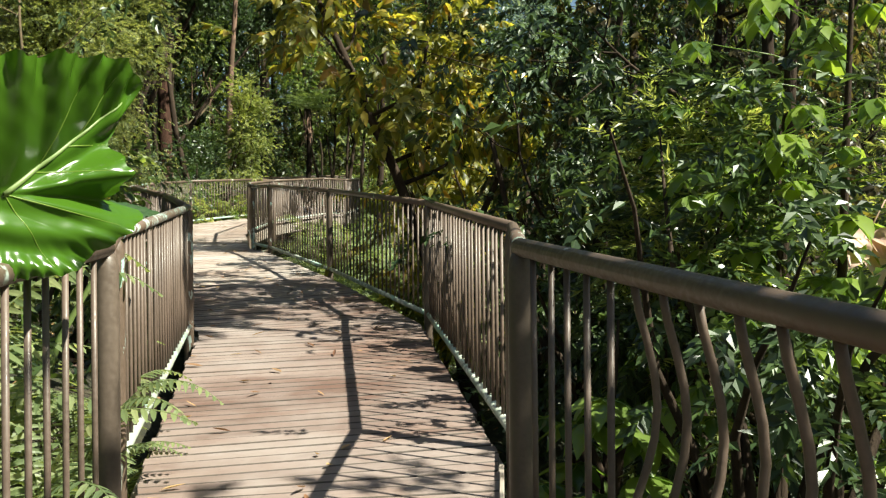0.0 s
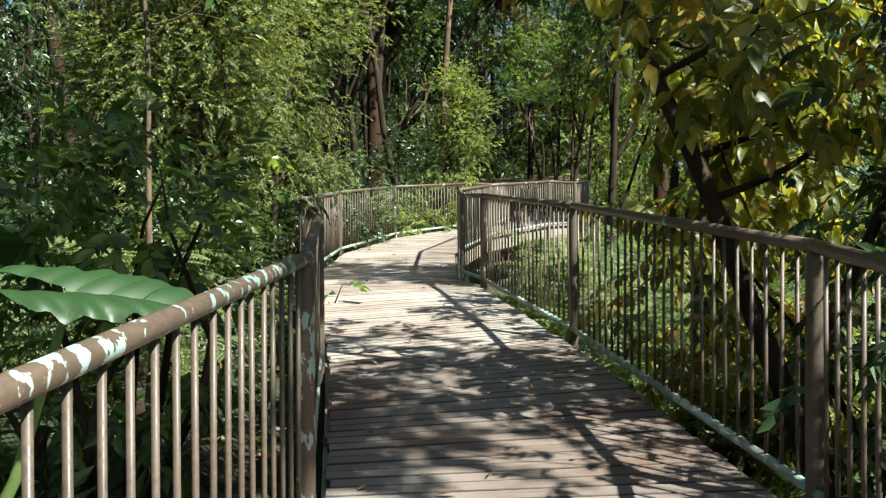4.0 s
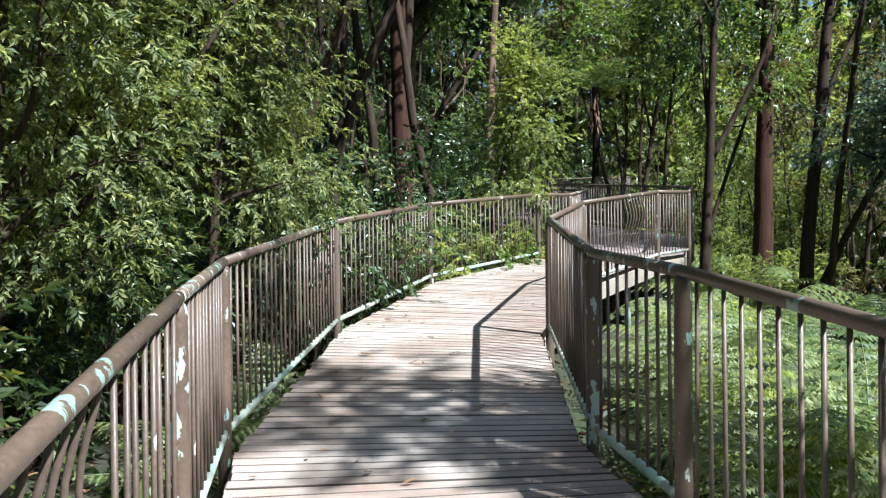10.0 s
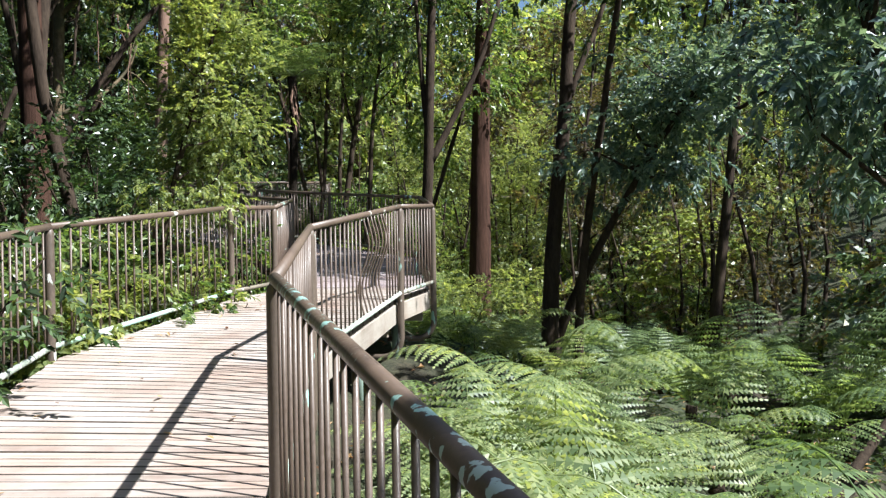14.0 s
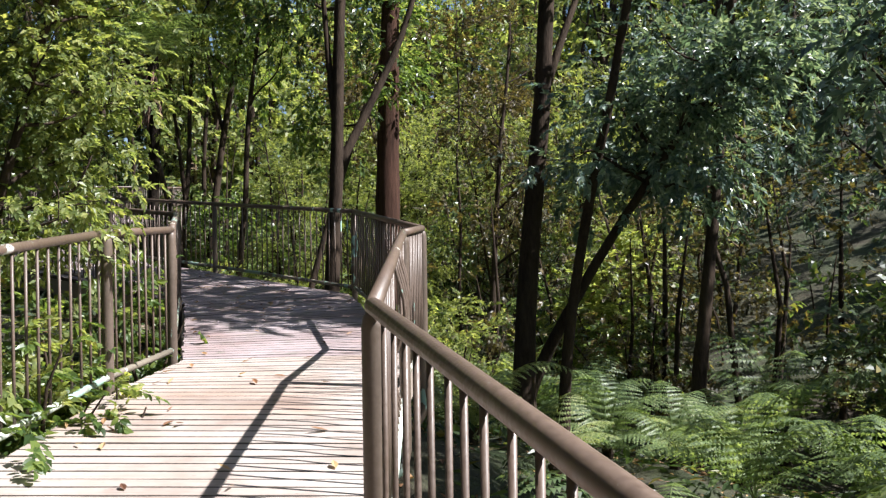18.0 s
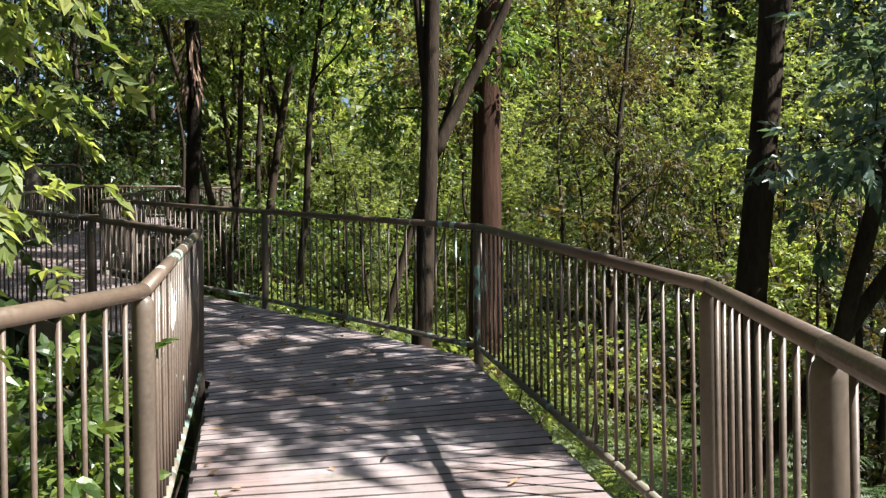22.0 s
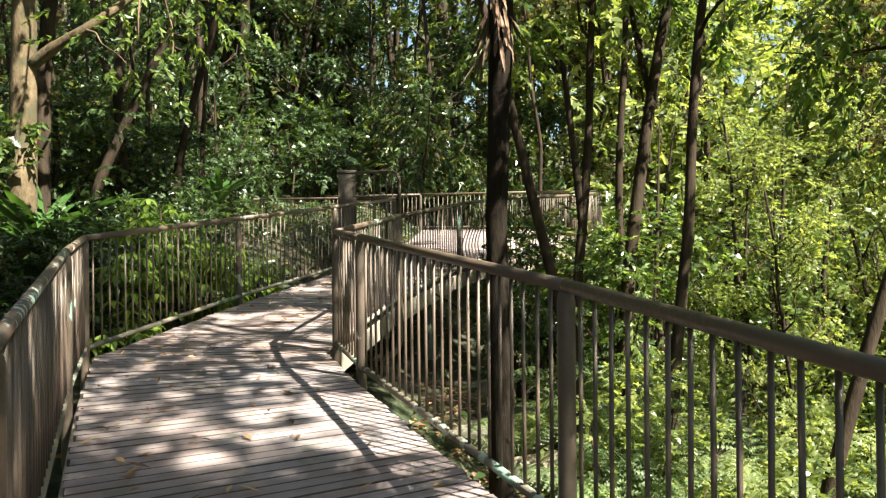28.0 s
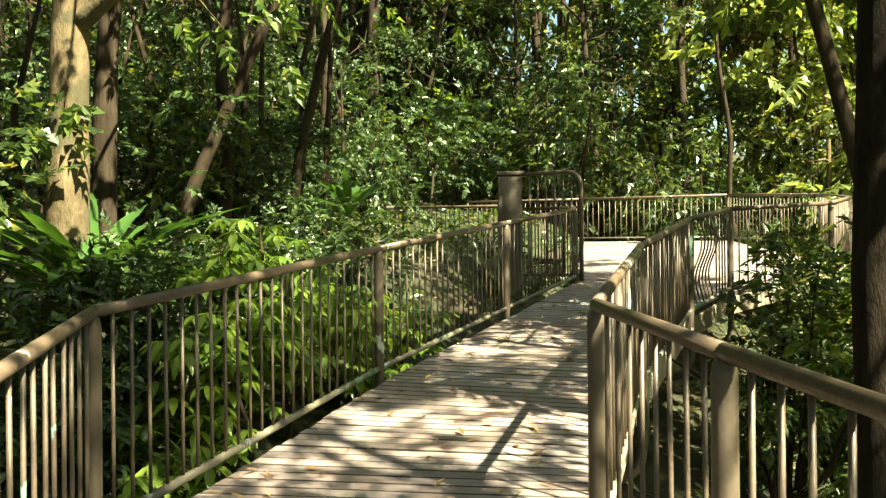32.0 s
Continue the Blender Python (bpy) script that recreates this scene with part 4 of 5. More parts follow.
tree("feathery_tree", "soft feathery-leaved tree overhanging the railing", gp(-6.35, 13.9), 5.0, 0.07, (0.35, -0.2), 26, 0.2, 1.45, 11, (100000, 0.053, 0.021), 0.36, M_BARK, L_FEATHER, 30, 0.02, droop=0.25, forks=[(0.25, (0.75, 1.4, 1.9), 0.035)])
tree("feathery_tree", "soft feathery-leaved tree with a billowing grey-green crown", gp(-6.55, 16.6), 5.6, 0.06, (0.55, -0.3), 26, 0.3, 1.4, 11, (100000, 0.053, 0.021), 0.34, M_BARK, L_FEATHER, 230, 0.02, droop=0.25)
tree("bank_tree", "dark leafy tree on the bank", gp(-7.6, 18.6), 6.2, 0.06, (0.3, -0.4), 13, 0.25, 2.1, 8, (11000, 0.085, 0.045), 0.4, M_BARK, L_DARK, 31, 0.02, droop=0.4)
tree("bank_tree", "dark leafy tree on the bank", gp(-7.4, 10.9), 6.4, 0.07, (0.1, 0.2), 18, 0.08, 1.7, 7, (11000, 0.085, 0.042), 0.34, M_BARK, L_DARK, 32, 0.02, droop=0.9)
tree("big_leaved_tree", "crooked dark tree leaning over the railing with large yellow-green leaves", gp(0.3, 8.9), 4.6, 0.085, (-1.7, 0.2), 9, 0.5, 1.5, 5, (2400, 0.135, 0.066), 0.34, M_BARK, L_YELLOW, 33, 0.02, blade=True, droop=0.9, az_range=(-1.6, 1.1), forks=[(0.3, (0.9, 0.6, 1.9), 0.045)])
tree("big_leaved_tree", "crooked dark tree with large yellowing leaves beside the railing", gp(-0.5, 11.3), 4.4, 0.05, (0.3, 0.2), 14, 0.14, 1.1, 5, (5200, 0.135, 0.068), 0.3, M_BARK, L_YELLOW, 39, 0.03, blade=True, droop=0.9, az_range=(-1.5, 1.6))
tree("big_leaved_tree", "crooked many-stemmed dark tree with drooping leaves", gp(1.1, 7.7), 5.0, 0.06, (0.5, 0.2), 13, 0.3, 2.0, 6, (6000, 0.08, 0.04), 0.36, M_BARK, L_DARK, 34, 0.03, blade=True, droop=0.8, forks=[(0.1, (-0.7, 0.1, 2.6), 0.04), (0.16, (0.9, 0.3, 2.4), 0.035)])
tree("big_leaved_tree", "crooked many-stemmed tree with olive drooping leaves", gp(2.3, 8.3), 5.6, 0.07, (0.2, -0.4), 13, 0.28, 2.2, 6, (6500, 0.08, 0.042), 0.4, M_BARK, L_OLIVE, 35, 0.03, blade=True, droop=0.8, forks=[(0.1, (-0.9, 0.0, 2.8), 0.045), (0.2, (0.7, 0.2, 2.4), 0.04)])
tree("big_leaved_tree", "crooked dark tree with glossy drooping leaves", gp(2.7, 7.1), 7.2, 0.08, (-0.2, 0.1), 14, 0.3, 2.3, 6, (8500, 0.085, 0.044), 0.4, M_BARK, L_DARK, 36, 0.03, droop=0.8)

# Crown out of view, added to shade the first deck and its rail.
tree("gully_tree", "added tall tree with a high crown for shade", gp(3.9, 0.7), 6.2, 0.08, (-0.5, 0.2), 8, 0.5, 1.5, 6, (3200, 0.15, 0.075), 0.42, M_BARK, L_MID, 46, 0.015)
# Added trees; their crowns hang out of view and shade the bank.
for i, (x, y, lx, ly) in enumerate([(-6.4, 6.0, 3.9, 0.5), (-7.3, 16.6, 2.9, 0.2), (-7.6, 19.4, 3.2, 0.3), (-8.2, 22.0, 3.4, 0.2), (-9.8, 26.2, 3.4, 0.2), (-9.9, 31.0, 5.0, 2.4), (-12.6, 40.2, 4.4, 0.8), (-12.9, 43.4, 3.2, -0.6), (-12.4, 35.2, 3.0, 1.6)]):
    tree("bank_tree", "added shade tree leaning out over the boardwalk", gp(x, y), 8.3, 0.09, (lx, ly), 8, 0.72, 2.3, 6, (13000, 0.12, 0.07), 0.42, M_BARK, L_DARK, 130 + i, 0.015)
tree("slim_tree", "dark trunk leaning over the gully", gp(-2.75, 36.3), 9.0, 0.085, (2.9, 0.6), 6, 0.6, 2.2, 5, (4500, 0.13, 0.07), 0.45, M_BARK, L_BRIGHT, 45, 0.02)
shrub("leafy_bush", "glossy green bush beside the railing", gp(-3.35, 7.75), (0.5, 0.6, 2.3), (1900, 0.10, 0.045), L_BRIGHT, 56, 6, 0.2, clusters=50, blade=True, group="bank bushes", low=0.45)
# Three added trees; their unseen crowns shade the deck and the bank plants.
tree("gully_tree", "added tall tree with a high crown for shade", gp(2.7, 12.2), 12.5, 0.09, (0.0, 0.1), 9, 0.66, 1.5, 6, (9000, 0.13, 0.07), 0.48, M_BARK, L_MID, 43, 0.02)
tree("gully_tree", "added tall tree with a high crown for shade", gp(-0.15, 28.2), 9.4, 0.08, (0.5, -3.2), 8, 0.62, 1.7, 6, (8500, 0.13, 0.07), 0.42, M_BARK, L_MID, 48, 0.03)
tree("gully_tree", "added tall tree with a high crown for shade", gp(2.1, 5.7), 10.6, 0.05, (0.0, -0.2), 8, 0.72, 1.9, 6, (8500, 0.13, 0.07), 0.45, M_BARK, L_MID, 50, 0.02)
# Slim tree given a wide crown, placed towards the sun to shade the landing.
tree("slim_tree", "slim crooked tree beside the landing, wide crown added for shade", gp(-4.4, 42.6), 13.5, 0.08, (0.5, 0.0), 9, 0.62, 2.8, 6, (9500, 0.13, 0.075), 0.5, M_BARK, L_BRIGHT, 58, 0.035)
shrub("understorey_bush", "leafy bush under the landing", gp(-5.7, 41.7), (0.45, 0.5, 3.6), (2400, 0.11, 0.055), L_MID, 98, 6, 0.2, clusters=60)
shrub("understorey_bush", "leafy bush under the landing", gp(-5.85, 40.5), (0.42, 0.6, 3.3), (2600, 0.11, 0.055), L_MID, 95, 6, 0.22, clusters=70)
shrub("understorey_bush", "leafy bush beside the landing", gp(-5.1, 41.9), (0.55, 0.6, 3.5), (2600, 0.12, 0.06), L_MID, 89, 6, 0.24, clusters=70)
shrub("understorey_bush", "leafy bush beside the landing", gp(-4.5, 40.8), (0.6, 0.6, 3.4), (2600, 0.12, 0.06), L_BRIGHT, 90, 6, 0.24, clusters=70)

for i, (x, y, z0, ln) in enumerate([(-9.75, 36.9, 7.2, 2.9), (-9.55, 37.05, 7.0, 2.2), (-10.2, 36.8, 7.4, 1.9)]):
    t = thing("hanging_vine", (x, y, z0), "dry brown vine hanging from a level branch", "vine", "hanging vines")
    rng = np.random.default_rng(170 + i)
    part("stem", tube(Geo(), wander(rng, (0, 0, 0), (0.02, 0.02, -1), ln, 12, -0.1, 0.12), np.linspace(0.022, 0.008, 13), 7), M_PINK, t, smooth=True)

# the tall tree fern with a skirt of dead bark
tf = fern("tree_fern", "tall black-trunked tree fern with a skirt of dead fronds", (-5.41, 36.52, -0.2), 15, 1.9, L_FERN, 41, 0.6, 5.75, 22)
for c in list(tf.children):
    if c.name.startswith("trunk"):
        me = c.data
        c.data = tube(Geo(), [(0, 0, -0.8), (0.02, 0, 1.2), (-0.02, 0.02, 2.9), (0.02, 0, 4.0), (0.05, 0, 5.0), (0, 0, 5.77)], [0.14, 0.115, 0.105, 0.11, 0.12, 0.11], 12).mesh("trunk", M_FIBRE, True)
        bpy.data.meshes.remove(me)
rng = np.random.default_rng(42)
k = 85
az = rng.uniform(0, 2 * np.pi, k)
P = np.stack([np.cos(az) * 0.13, np.sin(az) * 0.13, rng.uniform(4.6, 5.6, k)], 1)
D = np.stack([np.cos(az) * rng.uniform(0.1, 0.8, k), np.sin(az) * rng.uniform(0.1, 0.8, k), np.full(k, -1.0)], 1)
part("dead_frond_skirt", blades(Geo(), P, D, np.stack([np.cos(az), np.sin(az), 0 * az], 1), rng.uniform(0.2, 0.5, k), rng.uniform(0.02, 0.045, k), droop=-0.02), M_PINK, tf, "ragged skirt of dead brown fronds")

# ---- plants beside the railings ----
wavy_taro((-1.75, 2.1, gz(-1.75, 2.1)), (-0.984, 1.957, 0.067))
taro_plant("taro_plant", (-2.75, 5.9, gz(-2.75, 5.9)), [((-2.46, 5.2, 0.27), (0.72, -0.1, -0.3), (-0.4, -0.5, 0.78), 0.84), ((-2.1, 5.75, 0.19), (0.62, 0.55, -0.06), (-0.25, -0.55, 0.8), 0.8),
            ((-3.1, 6.5, 0.34), (-0.3, 0.9, -0.1), (0.0, -0.3, 0.95), 0.9)], 0.48, 0.42, 9, "giant taro behind the railing, its broad leaves coloured dark as shade", L_TARO2)
palmate_plant("palmate_plant", "tall plant with big drooping hand-shaped leaves", gp(1.75, 4.9), 2.9, 44, 0.21, L_PALM, 51, (0.15, 0.1), 7, "palmate plants", 0.55, 0.5, 0.55)
pp = palmate_plant("palmate_plant", "tall plant with big drooping hand-shaped leaves", gp(2.3, 5.4), 4.5, 64, 0.22, L_PALM, 52, (0.1, -0.2), 7, "palmate plants", 0.7, 0.5, 0.55)
q = np.array([2.35, 5.0, -0.02]) - np.array(gp(2.3, 5.4))
dl = np.linspace(-1.6, 1.6, 5)
g = tube(Geo(), [q + np.array([0.34, 0.2, 0.3]), q + np.array([0.15, 0.1, 0.2]), q], [0.006, 0.005, 0.004], 6)
blades(g, np.repeat(q[None], 5, 0), np.stack([np.sin(dl) * 0.8, -0.2 + 0 * dl, -np.cos(dl) * 0.8 - 0.25], 1), np.stack([0.3 * np.sin(dl), -1 + 0 * dl, 0.3 + 0 * dl], 1), 0.3 - 0.04 * np.abs(dl), 0.13, droop=-0.35, fold=0.3, wave=0.08)
part("dead_leaf", g, L_DEAD, pp, "curled dry cream-coloured leaf", True)
palmate_plant("palmate_plant", "young plant with big hand-shaped leaves at the railing", gp(0.95, 5.0), 1.75, 16, 0.24, L_PALM, 53, (0.0, 0.1), 7, "palmate plants", 0.35, 0.5, 0.3)
shrub("narrow_leaved_bush", "sunlit bush with sprays of narrow yellow-green leaves", gp(1.62, 5.8), (0.42, 0.5, 3.5), (6500, 0.095, 0.018), L_GLOW, 54, 7, 0.16, clusters=60, droop=0.1, low=0.45)
shrub("narrow_leaved_bush", "sunlit bush with sprays of narrow yellow-green leaves", gp(3.4, 6.3), (0.9, 0.9, 4.3), (6500, 0.10, 0.02), L_GLOW, 55, 7, 0.2, clusters=70, droop=0.1, low=0.1)
shrub("leafy_bush", "glossy green bush leaning over the railing", gp(-5.0, 11.3), (0.55, 1.0, 1.7), (2600, 0.085, 0.04), L_MID, 57, 7, 0.2, clusters=70, group="bank bushes")
for i, (x, y, h) in enumerate([(-9.25, 36.1, 1.4), (-9.2, 36.6, 1.6), (-9.5, 36.8, 1.7), (-9.25, 37.2, 1.7), (-9.7, 37.6, 1.8), (-9.2, 37.9, 1.6), (-9.3, 38.5, 1.4), (-9.6, 38.2, 1.4), (-9.05, 35.8, 0.8), (-9.2, 39.2, 1.2)]):
    palmate_plant("umbrella_sapling", "young umbrella-leaved sapling behind the railing", gp(x, y), h * 0.78, 40, 0.17, L_PALM, 60 + i, (0.1, -0.1), 6, "umbrella saplings", 0.24, 0.36, 0.4)

for i, (x, y, w, h) in enumerate([(-10.1, 36.6, 0.5, 1.15), (-10.3, 38.0, 0.6, 1.3), (-10.2, 39.6, 0.6, 1.1), (-9.9, 35.4, 0.4, 0.8)]):
    shrub("leafy_bush", "dark glossy bush behind the umbrella-leaved saplings", gp(x, y), (w, 0.8, h), (3600, 0.085, 0.04), L_DARK, 160 + i, 6, 0.2, clusters=60, group="bank bushes", low=0.05)
for i, (x, y, h) in enumerate([(1.5, 4.3, 3.3), (1.4, 5.6, 3.4), (1.2, 6.8, 3.4)]):
    shrub("leafy_bush", "dark dense bush standing close behind the railing", gp(x, y), (0.28, 0.5, h), (2800, 0.085, 0.042), L_DARK, 170 + i, 6, 0.18, clusters=70, group="gully bushes", low=0.2)
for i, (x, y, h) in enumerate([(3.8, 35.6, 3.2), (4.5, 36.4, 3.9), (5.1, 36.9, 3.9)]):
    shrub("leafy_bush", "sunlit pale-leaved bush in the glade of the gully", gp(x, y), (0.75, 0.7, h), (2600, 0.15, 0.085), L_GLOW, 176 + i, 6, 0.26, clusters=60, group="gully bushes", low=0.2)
nest_fern((-11.0, 37.15, 2.5), 71, 1.3, 34, 1.0, "nest ferns")
nest_fern((-11.78, 43.2, 3.35), 72, 0.9, 18, 1.2, "nest ferns")
nest_fern(gp(-10.9, 34.9, 0.1), 73, 0.8, 16, 1.0, "nest ferns")

shrub("leafy_bush", "dense sunlit bush pushing through the railing", gp(-6.2, 22.9), (0.75, 1.5, 1.55), (4000, 0.09, 0.05), L_BRIGHT, 81, 7, 0.2, clusters=80, group="bank bushes")
tree("small_tree", "small sunlit tree leaning over the railing", gp(-6.0, 24.3), 4.0, 0.05, (0.95, -0.15), 16, 0.36, 0.85, 7, (20000, 0.054, 0.032), 0.25, M_BARK, L_GLOW, 82, 0.02, droop=0.3)
shrub("leafy_bush", "glossy dark bush overhanging the railing", gp(-6.85, 15.9), (0.6, 1.4, 2.1), (8000, 0.075, 0.036), L_MID, 182, 7, 0.24, clusters=90, group="bank bushes", low=0.25)
shrub("leafy_bush", "glossy dark bush on the bank", gp(-6.6, 18.9), (1.1, 1.6, 2.7), (8000, 0.08, 0.04), L_DARK, 183, 7, 0.26, clusters=90, group="bank bushes", low=0.15)
shrub("leafy_bush", "glossy dark bush on the bank", gp(-5.8, 12.0), (0.8, 1.2, 1.8), (6000, 0.075, 0.04), L_MID, 184, 7, 0.24, clusters=80, group="bank bushes", low=0.15)
shrub("leafy_bush", "tall dense bush on the bank", gp(-7.3, 26.6), (1.5, 1.8, 2.9), (5200, 0.11, 0.055), L_DARK, 83, 7, 0.3, clusters=90, group="bank bushes")
shrub("leafy_bush", "dense bush on the bank", gp(-7.8, 21.3), (1.3, 1.6, 1.5), (4000, 0.11, 0.055), L_DARK, 84, 7, 0.26, clusters=80, group="bank bushes")
shrub("vine_tangle", "leafy vine climbing through the balusters", gp(-5.28, 23.4), (0.18, 1.1, 1.55), (1900, 0.065, 0.038), L_BRIGHT, 85, 6, 0.14, blade=True, category="vine", clusters=60)
shrub("vine_tangle", "leafy vine climbing through the balusters", gp(-4.95, 25.2), (0.2, 0.7, 1.75), (1700, 0.065, 0.038), L_BRIGHT, 86, 6, 0.14, blade=True, category="vine", clusters=50)
for i, (x, y, h) in enumerate([(-5.98, 21.3, 1.35), (-5.72, 22.2, 1.5), (-5.38, 23.2, 1.5), (-5.12, 24.1, 1.45)]):
    shrub("vine_tangle", "dense sunlit vine pushing through the balusters", gp(x, y), (0.16, 0.5, h), (1500, 0.068, 0.042), L_GLOW, 190 + i, 5, 0.13, blade=True, category="vine", clusters=45)
shrub("vine_tangle", "small green vine at the foot of a post", gp(-4.22, 12.3), (0.12, 0.3, 1.4), (280, 0.10, 0.06), L_BRIGHT, 87, 4, 0.1, blade=True, category="vine", clusters=20)
shrub("vine_tangle", "pale-leaved climber beside the railing", gp(-5.25, 27.2), (0.25, 0.5, 1.3), (350, 0.12, 0.06), L_BRIGHT, 88, 5, 0.16, blade=True, category="vine", clusters=30)

FERNS = [fern("fern", "light-green bracken fern with arching fronds", (0, 0, -50), 8, 1.35, L_FERN, 91, 1.05, 0.1), fern("fern", "pale sunlit fern with arching fronds", (0, 0, -50), 8, 1.5, L_FERN2, 92, 1.0, 0.15),
         fern("fern", "green fern with long arching fronds", (0, 0, -50), 9, 1.9, L_FERN, 93, 0.95, 0.35), fern("fern", "small green fern on the bank", (0, 0, -50), 8, 0.75, L_FERN, 94, 0.9, 0.0, 16),
         fern("fern", "tall pale fern with upright fronds", (0, 0, -50), 7, 1.6, L_FERN2, 96, 1.6, 0.25),
         fern("fern", "lush yellow-green fern pushing through the railing", (0, 0, -50), 13, 1.1, L_FERN2, 97, 1.4, 0.0, 24, fine=False)]


def spots(rng, n, y0, y1, u0, u1, gap):
    """Random places along the way, u metres to the gully side of its middle."""
    got = []
    for _ in range(n * 30):
        y, u = rng.uniform(y0, y1), rng.uniform(u0, u1)
        x = np.interp(y, MY, MX) + u
        if all((x - a) ** 2 + (y - b) ** 2 > gap * gap for a, b in got):
            got.append((x, y))
            if len(got) == n:
                break
    return got


def put(ob, x, y, dz=0.0, s=1.0, rz=None):
    rz = random.uniform(0, 360) if rz is None else rz
    return copy_thing(ob, pose(x, y, gz(x, y) + dz, random.uniform(-9, 9), random.uniform(-9, 9), rz) @ Matrix.Scale(s, 4))


def open_glade(x, y):
    """True on the sunward side of the lit glade in the gully."""
    dx, dy = x - 3.8, y - 37.2
    along, across = dx * 0.906 - dy * 0.423, dx * 0.423 + dy * 0.906
    return 1.2 < along < 10.5 and abs(across) < 2.8


def drop(ob):
    for o in (*ob.children_recursive, ob):
        bpy.data.objects.remove(o)


rng = np.random.default_rng(5)
random.seed(5)
for x, y in spots(rng, 20, 11, 22.5, 2.5, 5.0, 0.85):
    put(FERNS[(1, 0, 1, 2)[rng.integers(0, 4)]], x, y, rng.uniform(0.0, 0.35), rng.uniform(0.85, 1.15))
for x, y in spots(rng, 14, 10.5, 21, 1.95, 2.8, 0.62):
    put(FERNS[1], x, y, rng.uniform(0.2, 0.45), rng.uniform(0.7, 0.95))
for x, y in spots(rng, 10, 9, 30, 4.4, 9, 1.5):
    put(FERNS[2 * rng.integers(0, 2)], x, y, 0.1, rng.uniform(0.9, 1.25))
for x, y, s in [(-2.0, 2.1, 0.9), (-2.0, 2.75, 1.0), (-2.08, 3.35, 1.0), (-2.15, 4.0, 0.6), (-1.85, 1.4, 0.9), (-1.52, 3.05, 0.75), (-1.58, 3.55, 0.7), (-1.66, 4.05, 0.6), (-1.48, 2.6, 0.7), (-1.85, 4.7, 0.5), (-1.4, 3.3, 0.55), (-1.5, 4.3, 0.5)]:
    put(FERNS[5], x, y, 0.02, s)
for x, y in spots(rng, 9, 14.6, 21.5, 2.3, 3.2, 0.7):
    put(FERNS[4], x, y, 0.1, rng.uniform(0.85, 1.1))
for x, y, k in [(-1.9, 16.3, 4), (-1.3, 15.2, 4), (-0.8, 13.4, 1), (-0.3, 12.4, 4), (0.6, 11.9, 1), (-1.1, 17.4, 1), (-0.2, 15.6, 1), (1.0, 14.2, 2)]:
    put(FERNS[k], x, y, 0.0, 1.0)
for x, y in [(5.6, 28.6), (6.4, 30.4), (4.4, 25.6), (2.6, 26.0)]:
    put(FERNS[rng.integers(0, 3)], x, y, 0.2, rng.uniform(0.95, 1.3))
for x, y in [(-4.4, 9.6), (-4.2, 8.3), (-4.9, 10.4), (-5.6, 9.0)]:
    put(FERNS[4], x, y, 0.1, 0.7)
for x, y, dz, s in [(-4.5, 10.4, 0.0, 0.65), (-4.95, 9.6, 0.15, 0.7), (-5.55, 14.6, 0.1, 0.6), (-5.7, 15.6, 0.1, 0.65), (-5.8, 16.6, 0.1, 0.65), (-2.5, 37.6, 0.3, 1.0), (-1.9, 37.3, 0.3, 1.0), (-2.3, 36.8, 0.2, 0.9), (-1.3, 36.6, 0.2, 1.0)]:
    put(FERNS[1], x, y, dz, s)
for x, y in [(-2.1, 19.6), (-2.5, 21.6), (-1.7, 22.6), (-1.7, 18.2)]:
    put(FERNS[2], x, y, -0.15, 0.85)
for x, y in [(-0.5, 31.4), (-1.2, 32.4), (-2.6, 31.2), (-2.0, 33.4), (-3.6, 35.6), (-4.2, 37.2), (-3.0, 36.8), (-1.9, 38.2), (-0.9, 37.2), (-4.4, 38.9), (-3.2, 33.6), (0.2, 36.6), (0.6, 33.0), (1.6, 31.6), (2.4, 33.4), (-0.4, 34.0), (1.9, 35.2), (-1.6, 35.4), (3.2, 31.0), (-2.4, 36.6), (-2.9, 38.6), (-11.6, 35.4), (-12.2, 36.4), (-10.2, 33.6), (-9.7, 32.8), (1.2, 34.6), (0.4, 36.2), (-4.3, 36.2)]:
    put(FERNS[rng.integers(0, 3)], x, y, 0.1, rng.uniform(0.7, 1.0))
for x, y in spots(rng, 24, 27, 40, 2.0, 7, 0.8):
    put(FERNS[rng.integers(0, 2)], x, y, 0.05, rng.uniform(0.7, 1.0))
for f in FERNS:
    drop(f)

# ---- understorey and far woods, repeated from a few plants ----
BUSH = [shrub("understorey_bush", "dark glossy understorey bush", (0, 0, -50), (1.2, 1.2, 2.4), (3400, 0.119, 0.074), L_DARK, 101, 6, 0.2, clusters=75, group="understorey", far=True),
        shrub("understorey_bush", "green leafy understorey bush", (0, 0, -50), (1.3, 1.2, 2.8), (3400, 0.126, 0.078), L_MID, 102, 6, 0.2, clusters=75, group="understorey", far=True),
        shrub("understorey_bush", "thin-leaved green understorey bush", (0, 0, -50), (1.1, 1.2, 3.4), (3400, 0.162, 0.050), L_MID, 103, 6, 0.22, clusters=75, droop=0.9, group="understorey", far=True),
        shrub("understorey_bush", "yellow-green sunlit understorey bush", (0, 0, -50), (1.3, 1.3, 3.0), (3400, 0.126, 0.078), L_BRIGHT, 104, 6, 0.2, clusters=75, group="understorey", far=True),
        shrub("understorey_bush", "pale green sunlit understorey bush", (0, 0, -50), (1.3, 1.3, 3.0), (4200, 0.095, 0.055), L_GLOW, 105, 6, 0.22, clusters=75, group="understorey", far=True)]
